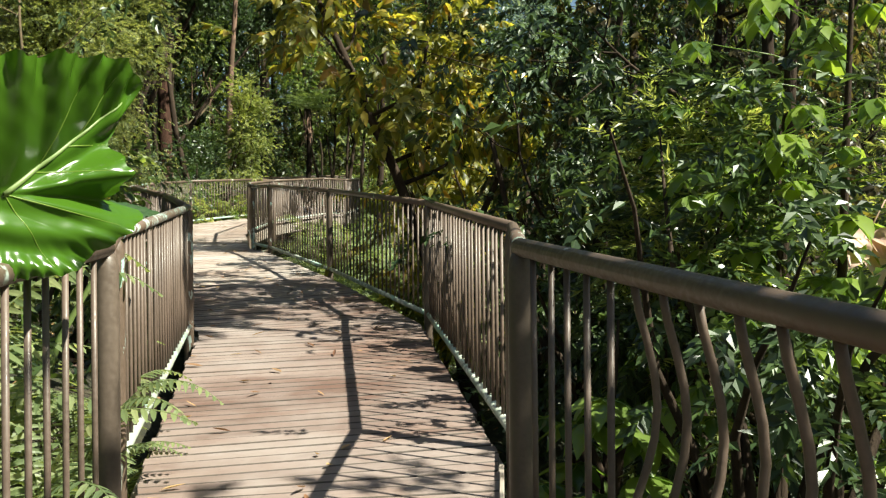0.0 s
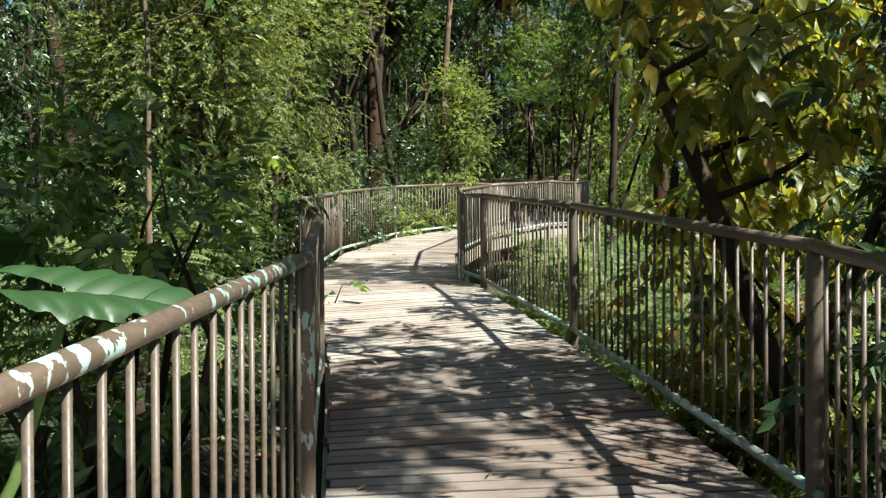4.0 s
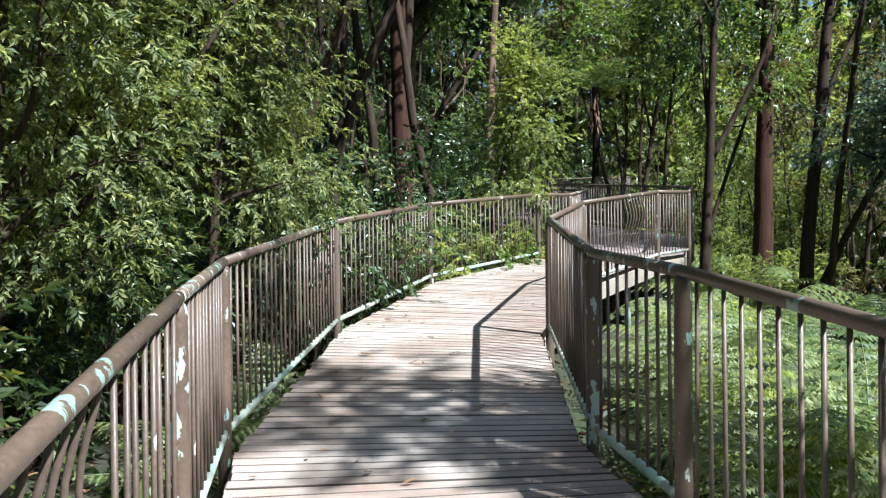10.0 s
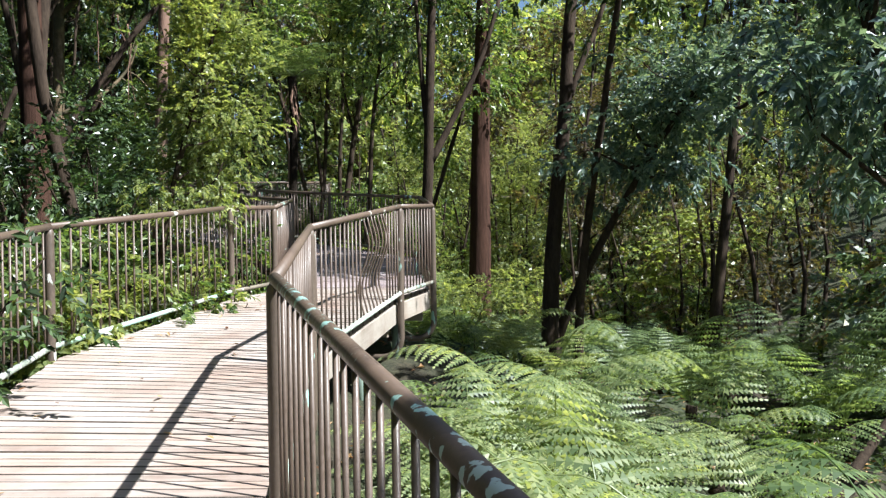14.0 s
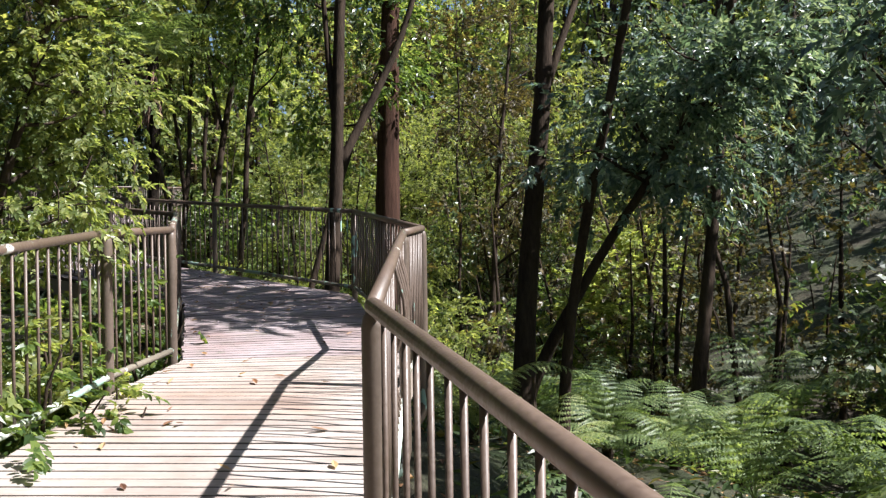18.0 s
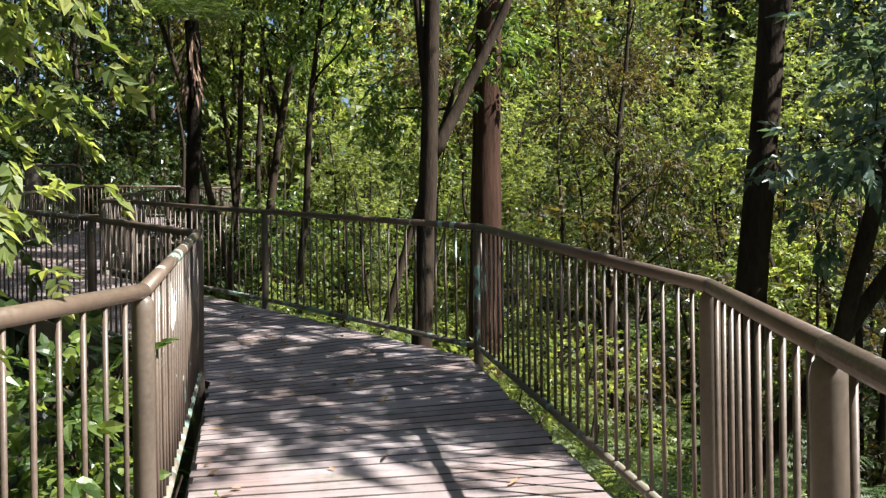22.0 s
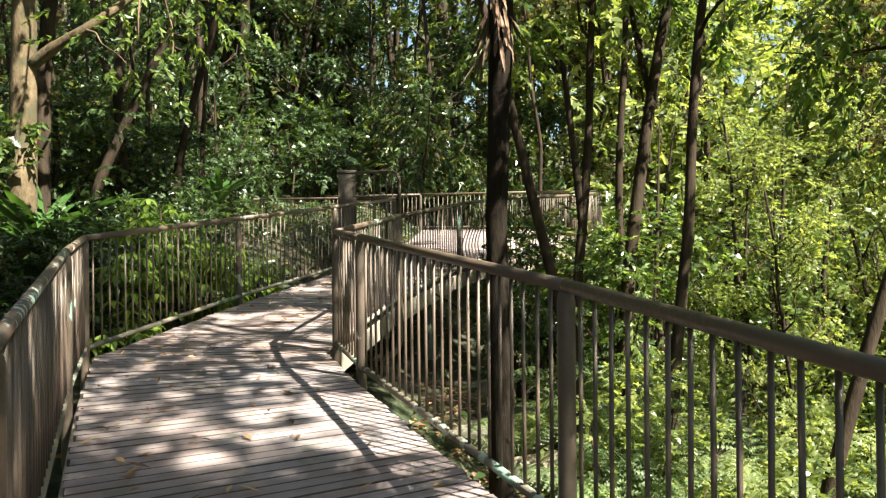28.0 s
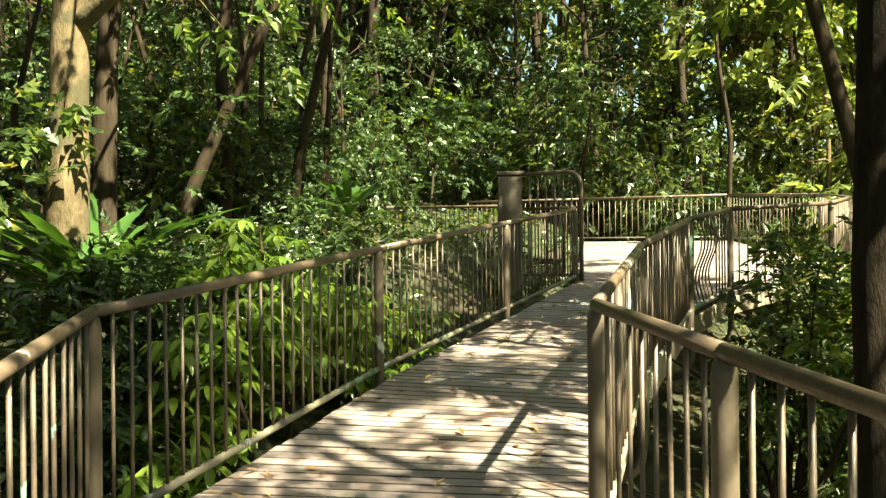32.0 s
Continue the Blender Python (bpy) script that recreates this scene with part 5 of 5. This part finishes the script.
FAR = [tree("forest_tree", "dark-trunked forest tree with a leafy crown", (0, 0, -50), 10, 0.14, (0.4, 0.2), 10, 0.25, 2.6, 4, (5913, 0.134, 0.088), 0.36, M_BARK, L_OLIVE, 111, 0.03, "forest trees", far=True),
       tree("forest_tree", "slim forest tree with a high leafy crown", (0, 0, -50), 12, 0.11, (-0.5, 0.5), 10, 0.32, 2.4, 4, (5913, 0.134, 0.088), 0.36, M_BARK, L_FAR, 112, 0.04, "forest trees", far=True),
       tree("forest_tree", "leafy green forest tree", (0, 0, -50), 9, 0.12, (0.2, -0.4), 12, 0.15, 2.5, 4, (5913, 0.134, 0.088), 0.36, M_BARK, L_MID, 113, 0.03, "forest trees", far=True),
       tree("forest_tree", "sunlit yellow-green forest tree", (0, 0, -50), 10, 0.12, (-0.3, -0.2), 12, 0.18, 2.6, 4, (5913, 0.134, 0.088), 0.36, M_PALE, L_BRIGHT, 114, 0.03, "forest trees", far=True)]
FAR.append(tree("forest_tree", "tall bare-trunked forest tree with a high dark crown", (0, 0, -50), 12.5, 0.13, (0.3, -0.3), 9, 0.56, 3.0, 5, (6406, 0.154, 0.101), 0.42, M_BARK, L_MID, 115, 0.06, "forest trees", far=True))
FAR.append(tree("forest_tree", "slim bare-trunked forest tree with a high crown", (0, 0, -50), 11.5, 0.065, (-0.6, 0.4), 7, 0.6, 2.4, 4, (6899, 0.124, 0.082), 0.42, M_BARK, L_OLIVE, 116, 0.075, "forest trees", far=True))
FAR.append(tree("forest_tree", "tall dark-leaved forest tree added for shade", (0, 0, -50), 12.5, 0.10, (0.3, 0.3), 10, 0.6, 2.8, 5, (6406, 0.154, 0.101), 0.36, M_BARK, L_DARK, 117, 0.05, "forest trees", far=True))
FAR.append(tree("forest_tree", "dark dense forest tree leafy to the ground", (0, 0, -50), 9, 0.12, (0.2, -0.4), 14, 0.1, 2.6, 4, (7145, 0.129, 0.085), 0.36, M_BARK, L_DARK, 118, 0.03, "forest trees", far=True))
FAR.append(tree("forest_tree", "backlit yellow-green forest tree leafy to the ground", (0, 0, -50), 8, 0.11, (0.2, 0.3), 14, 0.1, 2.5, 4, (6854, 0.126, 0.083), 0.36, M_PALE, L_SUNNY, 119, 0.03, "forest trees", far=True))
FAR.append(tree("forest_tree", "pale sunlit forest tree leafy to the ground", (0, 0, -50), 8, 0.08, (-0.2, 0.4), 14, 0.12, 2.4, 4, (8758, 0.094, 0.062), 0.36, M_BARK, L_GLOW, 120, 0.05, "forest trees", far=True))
random.seed(7)
rng = np.random.default_rng(7)
# Unseen high crowns in these two rows are added to shade the bank.
for x, y in spots(rng, 9, 15, 33, -6.5, -3.2, 1.8):
    put(FAR[6], x, y, -0.1, rng.uniform(0.9, 1.1))
for x, y in spots(rng, 20, 12, 52, -9.5, -4.8, 2.2):
    put(FAR[4 if rng.random() < 0.6 else 5], x, y, -0.1, rng.uniform(0.85, 1.15))
for x, y in spots(rng, 4, 40, 56, 5.0, 11, 2.4):
    if not open_glade(x, y):
        put(FAR[5], x, y, -0.1, rng.uniform(0.75, 1.0))
for x, y in spots(rng, 7, 53.5, 62, -10, 8, 2.0):
    put(FAR[rng.integers(4, 6)], x, y, -0.1, rng.uniform(1.0, 1.3))
for x, y in spots(rng, 14, -1, 14, -8, -4.3, 1.15):
    put(BUSH[0 if rng.random() < 0.6 else rng.integers(1, 3)], x, y, -0.1, rng.uniform(0.75, 1.2))
for x, y in spots(rng, 12, 14, 27, -6.5, -2.6, 1.0):
    put(BUSH[0 if rng.random() < 0.6 else 1], x, y, -0.1, rng.uniform(0.4, 0.6))
for x, y in spots(rng, 12, 14, 33, -10.5, -7.0, 1.5):
    put(BUSH[0], x, y, -0.1, rng.uniform(0.8, 1.2))
for x, y in spots(rng, 15, 33, 52, -11, -3.9, 1.6):
    put(BUSH[0 if rng.random() < 0.6 else rng.integers(1, 3)], x, y, -0.1, rng.uniform(0.6, 1.1))
for x, y in spots(rng, 12, 6.0, 11, 3.0, 8, 1.2):
    put(BUSH[rng.integers(0, 3)], x, y, -0.1, rng.uniform(0.8, 1.2))
for x, y in spots(rng, 8, 29, 40, 2.2, 6, 1.2):
    if not open_glade(x, y):
        put(BUSH[3], x, y, -0.1, rng.uniform(0.3, 0.45))
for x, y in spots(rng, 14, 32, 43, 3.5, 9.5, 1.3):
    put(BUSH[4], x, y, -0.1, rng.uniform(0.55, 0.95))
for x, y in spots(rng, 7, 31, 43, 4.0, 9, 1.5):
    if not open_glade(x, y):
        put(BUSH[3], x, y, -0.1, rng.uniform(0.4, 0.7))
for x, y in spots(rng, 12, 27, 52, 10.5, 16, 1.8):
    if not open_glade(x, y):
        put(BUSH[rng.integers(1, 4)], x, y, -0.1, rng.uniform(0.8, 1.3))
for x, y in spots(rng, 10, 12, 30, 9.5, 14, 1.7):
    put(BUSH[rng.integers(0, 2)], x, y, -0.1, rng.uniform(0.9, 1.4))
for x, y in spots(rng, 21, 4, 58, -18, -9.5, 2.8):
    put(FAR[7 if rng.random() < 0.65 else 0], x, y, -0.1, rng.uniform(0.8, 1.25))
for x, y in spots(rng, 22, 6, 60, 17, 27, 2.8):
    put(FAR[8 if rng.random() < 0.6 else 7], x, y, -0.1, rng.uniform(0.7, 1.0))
# The sun-tinted trees stand where the woods should look lit.
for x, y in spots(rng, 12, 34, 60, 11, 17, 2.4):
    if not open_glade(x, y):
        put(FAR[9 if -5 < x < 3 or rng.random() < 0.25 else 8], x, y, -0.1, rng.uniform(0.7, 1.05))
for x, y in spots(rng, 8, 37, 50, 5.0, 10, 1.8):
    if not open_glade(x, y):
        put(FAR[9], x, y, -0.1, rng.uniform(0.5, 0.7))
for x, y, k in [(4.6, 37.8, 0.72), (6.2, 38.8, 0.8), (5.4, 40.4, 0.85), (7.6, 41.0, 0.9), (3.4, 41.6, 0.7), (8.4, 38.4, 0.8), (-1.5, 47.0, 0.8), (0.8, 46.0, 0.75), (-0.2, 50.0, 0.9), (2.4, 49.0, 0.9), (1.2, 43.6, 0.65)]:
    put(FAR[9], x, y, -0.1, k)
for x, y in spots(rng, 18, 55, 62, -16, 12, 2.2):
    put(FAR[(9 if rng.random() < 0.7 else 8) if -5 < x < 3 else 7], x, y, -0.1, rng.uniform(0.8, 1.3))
for x, y in spots(rng, 18, 53.5, 58, -16, 10, 1.4):
    put(BUSH[3 if rng.random() < 0.25 else rng.integers(0, 3)], x, y, -0.1, rng.uniform(1.0, 1.6))
for x, y in spots(rng, 9, 8, 60, -16, -10, 2.2):
    put(BUSH[rng.integers(0, 3)], x, y, -0.1, rng.uniform(1.0, 1.5))
for x, y in spots(rng, 12, -12, 30, 13, 26, 3.4):
    put(FAR[rng.integers(4, 6)], x, y, -0.1, rng.uniform(0.7, 0.95))
for x, y in spots(rng, 6, -10, 5, -13, -6, 3.0):
    put(FAR[7], x, y, -0.1, rng.uniform(0.8, 1.1))
for x, y in spots(rng, 5, -18, -9, -8, 8, 3.0):
    put(FAR[rng.integers(0, 3)], x, y, -0.1, rng.uniform(0.9, 1.2))
for o in BUSH + FAR:
    drop(o)


# ---- the wooded slopes that close the view, and the thickets under the trees ----
def woods(name, label, mat, seed, bands, height, sprays, leaf, wide=1.7, clumps=26):
    """Leafy masses on trunks, scattered in bands (count, from and to across the way, from and to along it)."""
    rng = np.random.default_rng(seed)
    g, tw = Geo(), Geo()
    for count, u0, u1, y0, y1 in bands:
        for _ in range(count):
            y, u = rng.uniform(y0, y1), rng.uniform(u0, u1)
            x = u + (np.interp(y, MY, MX) if y1 <= 80 else 0.0)
            base, top = np.array([x, y, gz(x, y)]), rng.uniform(*height)
            tube(tw, [base - [0, 0, 0.3], base + [rng.normal(0, wide * 0.2), rng.normal(0, wide * 0.2), top * 0.5], base + [rng.normal(0, wide * 0.4), rng.normal(0, wide * 0.4), top]],
                 [top * 0.011 + 0.008, top * 0.008 + 0.006, 0.01], 6, False)
            c = base + np.stack([rng.normal(0, wide, clumps), rng.normal(0, wide, clumps), rng.uniform(0.03, 1.0, clumps) ** 0.85 * top], 1)
            foliage(g, rng, c, wide * 0.42, sprays, leaf, leaf * 0.62, 0.4, far=True)
    t = thing(name, (0, 0, 0), label, "woods", kind="stuff")
    tagged(part("trunks", tw, M_BARK, t, smooth=True), kind="stuff")
    tagged(part("leaves", g, mat, t), kind="stuff")


woods("far_woods", "dense far woods on the slopes round the gully", L_MID, 301,
      ((110, 30, 52, -5, 80), (110, -36, -17, 0, 80), (50, -30, 40, -30, -20)), (11, 19), 620, 0.34)
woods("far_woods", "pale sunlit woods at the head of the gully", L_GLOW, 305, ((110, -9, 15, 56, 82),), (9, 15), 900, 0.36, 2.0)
woods("far_woods", "green far woods at the head of the gully", L_FAR, 306, ((120, -40, -9, 58, 82), (90, 15, 36, 52, 82)), (13, 22), 800, 0.38, 2.0)
woods("bank_thicket", "dark leafy thicket on the bank", L_DARK, 302, ((70, -12, -5.2, 14, 34), (34, -12, -6.5, 2, 14), (55, -15, -4.6, 34, 52)), (1.6, 5.0), 720, 0.105, 0.75, 14)
woods("gully_thicket", "olive-green thicket across the gully", L_OLIVE, 303, ((46, 8.5, 14, 20, 36), (30, 10, 17, 36, 56)), (1.8, 5.5), 720, 0.105, 0.8, 14)
woods("gully_thicket", "sunlit green thicket below the landing", L_BRIGHT, 307, ((36, 3.6, 9, 41, 52),), (1.8, 5.5), 720, 0.105, 0.8, 14)
woods("slope_undergrowth", "leafy undergrowth over the slopes of the gully", L_MID, 304, ((190, 11, 34, 2, 76), (90, -24, -10, 2, 76)), (1.2, 3.0), 300, 0.19, 1.2, 9)


# ---- low ground cover and litter under the plants ----
rng = np.random.default_rng(21)
n = 26000
ys = rng.uniform(0, 52, n)
us = np.concatenate([rng.uniform(1.3, 12, n // 2), -rng.uniform(1.3, 8, n - n // 2)])
rng.shuffle(us)
xs = np.interp(ys, MY, MX) + us
P = np.stack([xs, ys, ground_z(xs, ys) + rng.uniform(0, 0.22, n)], 1)
D = np.stack([rng.normal(0, 1, n), rng.normal(0, 1, n), rng.uniform(-0.1, 0.9, n)], 1)
g = leaves(Geo(), P, D, rng.normal(0, 0.5, (n, 3)) + np.array([0, 0, 1]), rng.uniform(0.10, 0.26, n), rng.uniform(0.04, 0.10, n))
tagged(new("ground_cover", g.mesh("ground_cover", L_MID)), "low leafy ground cover on the forest floor", "undergrowth", kind="stuff")
n = 9000
ys = rng.uniform(0, 52, n)
xs = np.interp(ys, MY, MX) + rng.uniform(-7, 9, n)
P = np.stack([xs, ys, ground_z(xs, ys) + 0.015], 1)
a = rng.uniform(0, 2 * np.pi, n)
g = leaves(Geo(), P, np.stack([np.cos(a), np.sin(a), rng.uniform(-0.1, 0.3, n)], 1), rng.normal(0, 0.3, (n, 3)) + np.array([0, 0, 1]), rng.uniform(0.06, 0.16, n), rng.uniform(0.03, 0.06, n))
tagged(new("leaf_litter", g.mesh("leaf_litter", L_LITTER)), "dry brown leaf litter over the forest floor", "leaves", kind="stuff")

# ---- boulders on the littered bank under the boardwalk ----
M_ROCK = mat_bark("lichened_sandstone", (0.10, 0.08, 0.06), (0.34, 0.28, 0.21), 5.0, (1, 1, 1), (0.12, 0.12, 0.09), 0.7)


def boulder(x, y, size, seed):
    """A rounded, pitted block sunk a little into the ground."""
    rng = np.random.default_rng(seed)
    bm = bmesh.new()
    bmesh.ops.create_icosphere(bm, subdivisions=3, radius=1.0)
    off = Vector(rng.uniform(-9, 9, 3))
    for v in bm.verts:
        d = v.co.normalized()
        box_like = max(abs(d.x), abs(d.y), abs(d.z)) ** -0.55
        k = box_like * (0.8 + 0.28 * noise.noise(d * 1.3 + off) + 0.10 * noise.noise(d * 4.0 + off))
        v.co = Vector((d.x * size[0], d.y * size[1], d.z * size[2])) * k
    me = bpy.data.meshes.new("boulder")
    bm.to_mesh(me)
    bm.free()
    me.materials.append(M_ROCK)
    ob = tagged(new("boulder", me), "weathered brown sandstone boulder on the littered bank", "rock", "boulders under the boardwalk")
    ob.matrix_world = pose(x, y, gz(x, y) + size[2] * 0.35, rng.uniform(-12, 12), rng.uniform(-12, 12), rng.uniform(0, 360))


for i, (x, y, a) in enumerate([(-5.75, 36.4, 0.30), (-5.2, 37.3, 0.42), (-5.95, 37.7, 0.34), (-5.5, 38.6, 0.5), (-4.7, 38.0, 0.24), (-6.2, 39.3, 0.36), (-4.6, 36.6, 0.2), (-5.0, 39.6, 0.3)]):
    boulder(x, y, (a, a * 0.8, a * 0.6), 400 + i)
rng = np.random.default_rng(22)
n = 2600
xs, ys = rng.uniform(-6.6, -3.6, n), rng.uniform(34.5, 40.5, n)
P = np.stack([xs, ys, ground_z(xs, ys) + rng.uniform(0.01, 0.05, n)], 1)
a = rng.uniform(0, 2 * np.pi, n)
g = leaves(Geo(), P, np.stack([np.cos(a), np.sin(a), rng.uniform(-0.1, 0.4, n)], 1), rng.normal(0, 0.35, (n, 3)) + np.array([0, 0, 1]), rng.uniform(0.06, 0.17, n), rng.uniform(0.03, 0.07, n))
tagged(new("leaf_litter", g.mesh("leaf_litter", L_LITTER)), "thick brown leaf litter between boulders under the boardwalk", "leaves", kind="stuff")

# ---- the far landing, its hoop gate and pillar ----
railing([RIGHT[-1], (-5.35, 43.6), (-5.0, 46.0), (-5.3, 49.4), (-7.1, 52.3), (-10.4, 52.5), (-13.4, 52.9)], -1, (), "railing of the landing")
railing([(-10.4, 46.6), (-13.3, 48.2), (-16.3, 49.6)], 1, (), "railing of the landing")
pz = deck_z(43.9)
t = thing("timber_pillar", (-9.62, 44.1, pz), "dark weathered square timber pillar at the gate", "pillar")
part("shaft", box(Geo(), (-0.17, -0.17, -1.0), (0.17, 0.17, 1.52), 0.02), M_PILLAR, t, at=pose(0, 0, 0, 0, 0, 20))
part("cap", box(Geo(), (-0.19, -0.19, 1.52), (0.19, 0.19, 1.57), 0.015), M_PILLAR, t, at=pose(0, 0, 0, 0, 0, 20))
t = thing("hoop_gate", (-9.42, 44.02, pz), "dark steel gate panel with a rounded top corner", "gate")
e = np.array([0.95, -0.18, 0]) / 0.967
arc = [e * (0.72 + 0.2 * math.sin(a)) + np.array([0, 0, 1.32 + 0.2 * math.cos(a)]) for a in np.linspace(0, math.pi / 2, 6)]
part("frame", tube(Geo(), [np.array([0, 0, 1.52]), e * 0.4 + np.array([0, 0, 1.52]), *arc, e * 0.92 + np.array([0, 0, 0.6]), e * 0.92 + np.array([0, 0, -0.1])], 0.03, 10), M_RAIL, t, smooth=True)
for h in (0.08, 1.02):
    part("cross_rail", tube(Geo(), [np.array([0, 0, h]), e * 0.92 + np.array([0, 0, h])], 0.022, 8), M_RAIL, t, smooth=True)
for j in range(1, 7):
    part("baluster", tube(Geo(), [e * 0.13 * j + np.array([0, 0, 0.08]), e * 0.13 * j + np.array([0, 0, 1.5])], 0.0115, 8), M_BAL, t, smooth=True)

# ---- fallen leaves on the deck ----
rng = np.random.default_rng(77)
n = 620
ys = rng.uniform(1, 46, n)
ys[:330] = rng.uniform(27, 45, 330)
lx = np.interp(ys, [p[1] for p in LEFT], [p[0] for p in LEFT])
rx = np.interp(ys, [p[1] for p in RIGHT], [p[0] for p in RIGHT])
s = np.where(rng.random(n) < 0.5, rng.beta(0.7, 2.0, n), rng.uniform(0.05, 0.95, n))
xs = lx + 0.12 + (rx - lx - 0.24) * s
P = np.stack([xs, ys, [deck_z(y) + 0.008 for y in ys]], 1)
a = rng.uniform(0, 2 * np.pi, n)
g = blades(Geo(), P, np.stack([np.cos(a), np.sin(a), rng.uniform(0, 0.25, n)], 1), np.stack([rng.normal(0, 0.2, n), rng.normal(0, 0.2, n), np.ones(n)], 1),
           rng.uniform(0.04, 0.12, n), rng.uniform(0.012, 0.035, n), stations=((0, 0.1), (0.35, 1), (0.7, 0.8), (1, 0.02)), droop=-0.1, fold=0.25)
tagged(new("fallen_leaves", g.mesh("fallen_leaves", L_LITTER)), "scattered dry brown and yellow fallen leaves on the deck", "leaves", kind="stuff")


# ---- the boardwalk: boards, edge beams, bearers and columns, bay by bay ----
def plank_mesh(c, mat, rng):
    """A board from its four top corners (start, end at one edge; start, end at the other), in its own frame."""
    l0, l1, r0, r1 = (np.array(p) for p in c)
    o = (l0 + l1 + r0 + r1) / 4
    ex = unit((r0 + r1) - (l0 + l1))
    ez = unit(np.cross(ex, (l1 + r1) - (l0 + r0)))
    ey = np.cross(ez, ex)
    B = np.stack([ex, ey, ez], 1)
    q = [(p - o) @ B for p in (l0, l1, r0, r1)]
    ch, th, n = 0.004, 0.05, 9
    s = np.linspace(0, 1, n)
    wear = np.abs(rng.normal(0, 0.0022, (n, 2)))
    v = []
    for k in range(n):
        a, b = q[0] + (q[2] - q[0]) * s[k], q[1] + (q[3] - q[1]) * s[k]
        y0, y1 = a[1] + wear[k, 0], b[1] - wear[k, 1]
        v += [(a[0], y0, -th), (b[0], y1, -th), (b[0], y1, -ch), (b[0], y1 - ch, 0), (a[0], y0 + ch, 0), (a[0], y0, -ch)]
    f, side = [], []
    for k in range(n - 1):
        w = 6 * k
        for i in range(6):
            j = (i + 1) % 6
            f += [(w + i, w + j, w + 6 + j), (w + i, w + 6 + j, w + 6 + i)]
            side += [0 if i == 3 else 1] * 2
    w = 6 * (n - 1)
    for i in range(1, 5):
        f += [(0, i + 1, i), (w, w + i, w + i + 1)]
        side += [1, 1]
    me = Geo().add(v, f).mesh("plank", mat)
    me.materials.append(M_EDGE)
    # Only the top face keeps the deck colour; sides and underside take the darkened one.
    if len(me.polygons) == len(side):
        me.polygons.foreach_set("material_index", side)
    m = Matrix.Translation(Vector(o))
    for i in range(3):
        for j in range(3):
            m[i][j] = B[i][j]
    return me, m


def deck_bay(l0, l1, r0, r1, mat, rng, label, columns=True):
    """Boards across a bay between two pairs of posts."""
    l0, l1, r0, r1 = (np.array(p, float) for p in (l0, l1, r0, r1))
    ins = 0.075
    e0, e1 = unit(r0 - l0), unit(r1 - l1)
    L0, R0, L1, R1 = l0 + e0 * ins, r0 - e0 * ins, l1 + e1 * ins, r1 - e1 * ins
    mid = (l0 + r0) / 2
    t = thing("boardwalk_deck", (mid[0], mid[1], deck_z(mid[1])), label, "boardwalk", kind="structure")
    inv = Matrix.Translation(-t.matrix_world.translation)
    ln = (np.linalg.norm(L1 - L0) + np.linalg.norm(R1 - R0)) / 2
    n = max(1, round(ln / 0.108))
    for j in range(n):
        a, b = j / n, (j + 1) / n
        gap = rng.uniform(0.002, 0.0045)
        up = rng.normal(0, 0.0012)
        jl, jr = rng.normal(0, 0.008), rng.normal(0, 0.008)
        c = []
        for P0, P1, dx in ((L0, L1, jl), (R0, R1, jr)):
            for s, sg in ((a, 1), (b, -1)):
                p = P0 + (P1 - P0) * s + unit(P1 - P0) * gap * sg + e0 * dx
                c.append((p[0], p[1], deck_z(p[1]) + up + rng.normal(0, 0.0006)))
        me, m = plank_mesh(c, mat, rng)
        part("plank", None, None, t, at=inv @ m, mesh=me)
    for A, B, sg in ((L0, L1, 1), (R0, R1, -1)):
        a3, b3 = v3(A), v3(B)
        d = b3 - a3
        le = np.linalg.norm(d)
        q = Vector(d).to_track_quat("X", "Z").to_matrix().to_4x4()
        part("edge_beam", box(Geo(), (0.0, -0.025, -0.255), (le, 0.025, -0.053), 0.004), M_BEAM, t, "weathered pale timber edge beam", at=inv @ Matrix.Translation(Vector(a3)) @ q)
    if columns:
        a3, b3 = v3(L0), v3(R0)
        d = b3 - a3
        q = Vector(d).to_track_quat("X", "Z").to_matrix().to_4x4()
        part("bearer", box(Geo(), (0.06, -0.05, -0.40), (np.linalg.norm(d) - 0.06, 0.05, -0.25), 0.006), M_BEAM, t, at=inv @ Matrix.Translation(Vector(a3)) @ q)
        for s in (0.22, 0.78):
            p = a3 + d * s
            hgt = p[2] - gz(p[0], p[1]) + 0.3
            part("column", tube(Geo(), [(p[0], p[1], p[2] - 0.4), (p[0], p[1], p[2] - hgt)], 0.05, 10), M_GALV, t, "greenish painted steel column", True, at=inv)


rng = np.random.default_rng(99)
for i in range(len(LEFT) - 1):
    late = LEFT[i][1] > 24.5
    deck_bay(LEFT[i], LEFT[i + 1], RIGHT[i], RIGHT[i + 1], M_DECK2 if late else M_DECK if LEFT[i][1] < 9 else M_DECKM, rng,
             "grey shaded boardwalk deck of narrow timber boards" if late else "pale greyish boardwalk deck of narrow timber boards, colour lifted for sun" if LEFT[i][1] >= 9 else "reddish weathered boardwalk deck of narrow timber boards")
for l0, l1, r0, r1 in [(LEFT[-1], (-9.2, 46.4), RIGHT[-1], (-5.05, 46.0)), ((-9.2, 46.4), (-10.4, 52.4), (-5.05, 46.0), (-7.0, 52.2)), ((-10.7, 51.9), (-16.5, 53.2), (-9.4, 46.7), (-16.2, 49.5))]:
    deck_bay(l0, l1, r0, r1, M_DECK2, rng, "grey boardwalk landing of narrow timber boards", False)
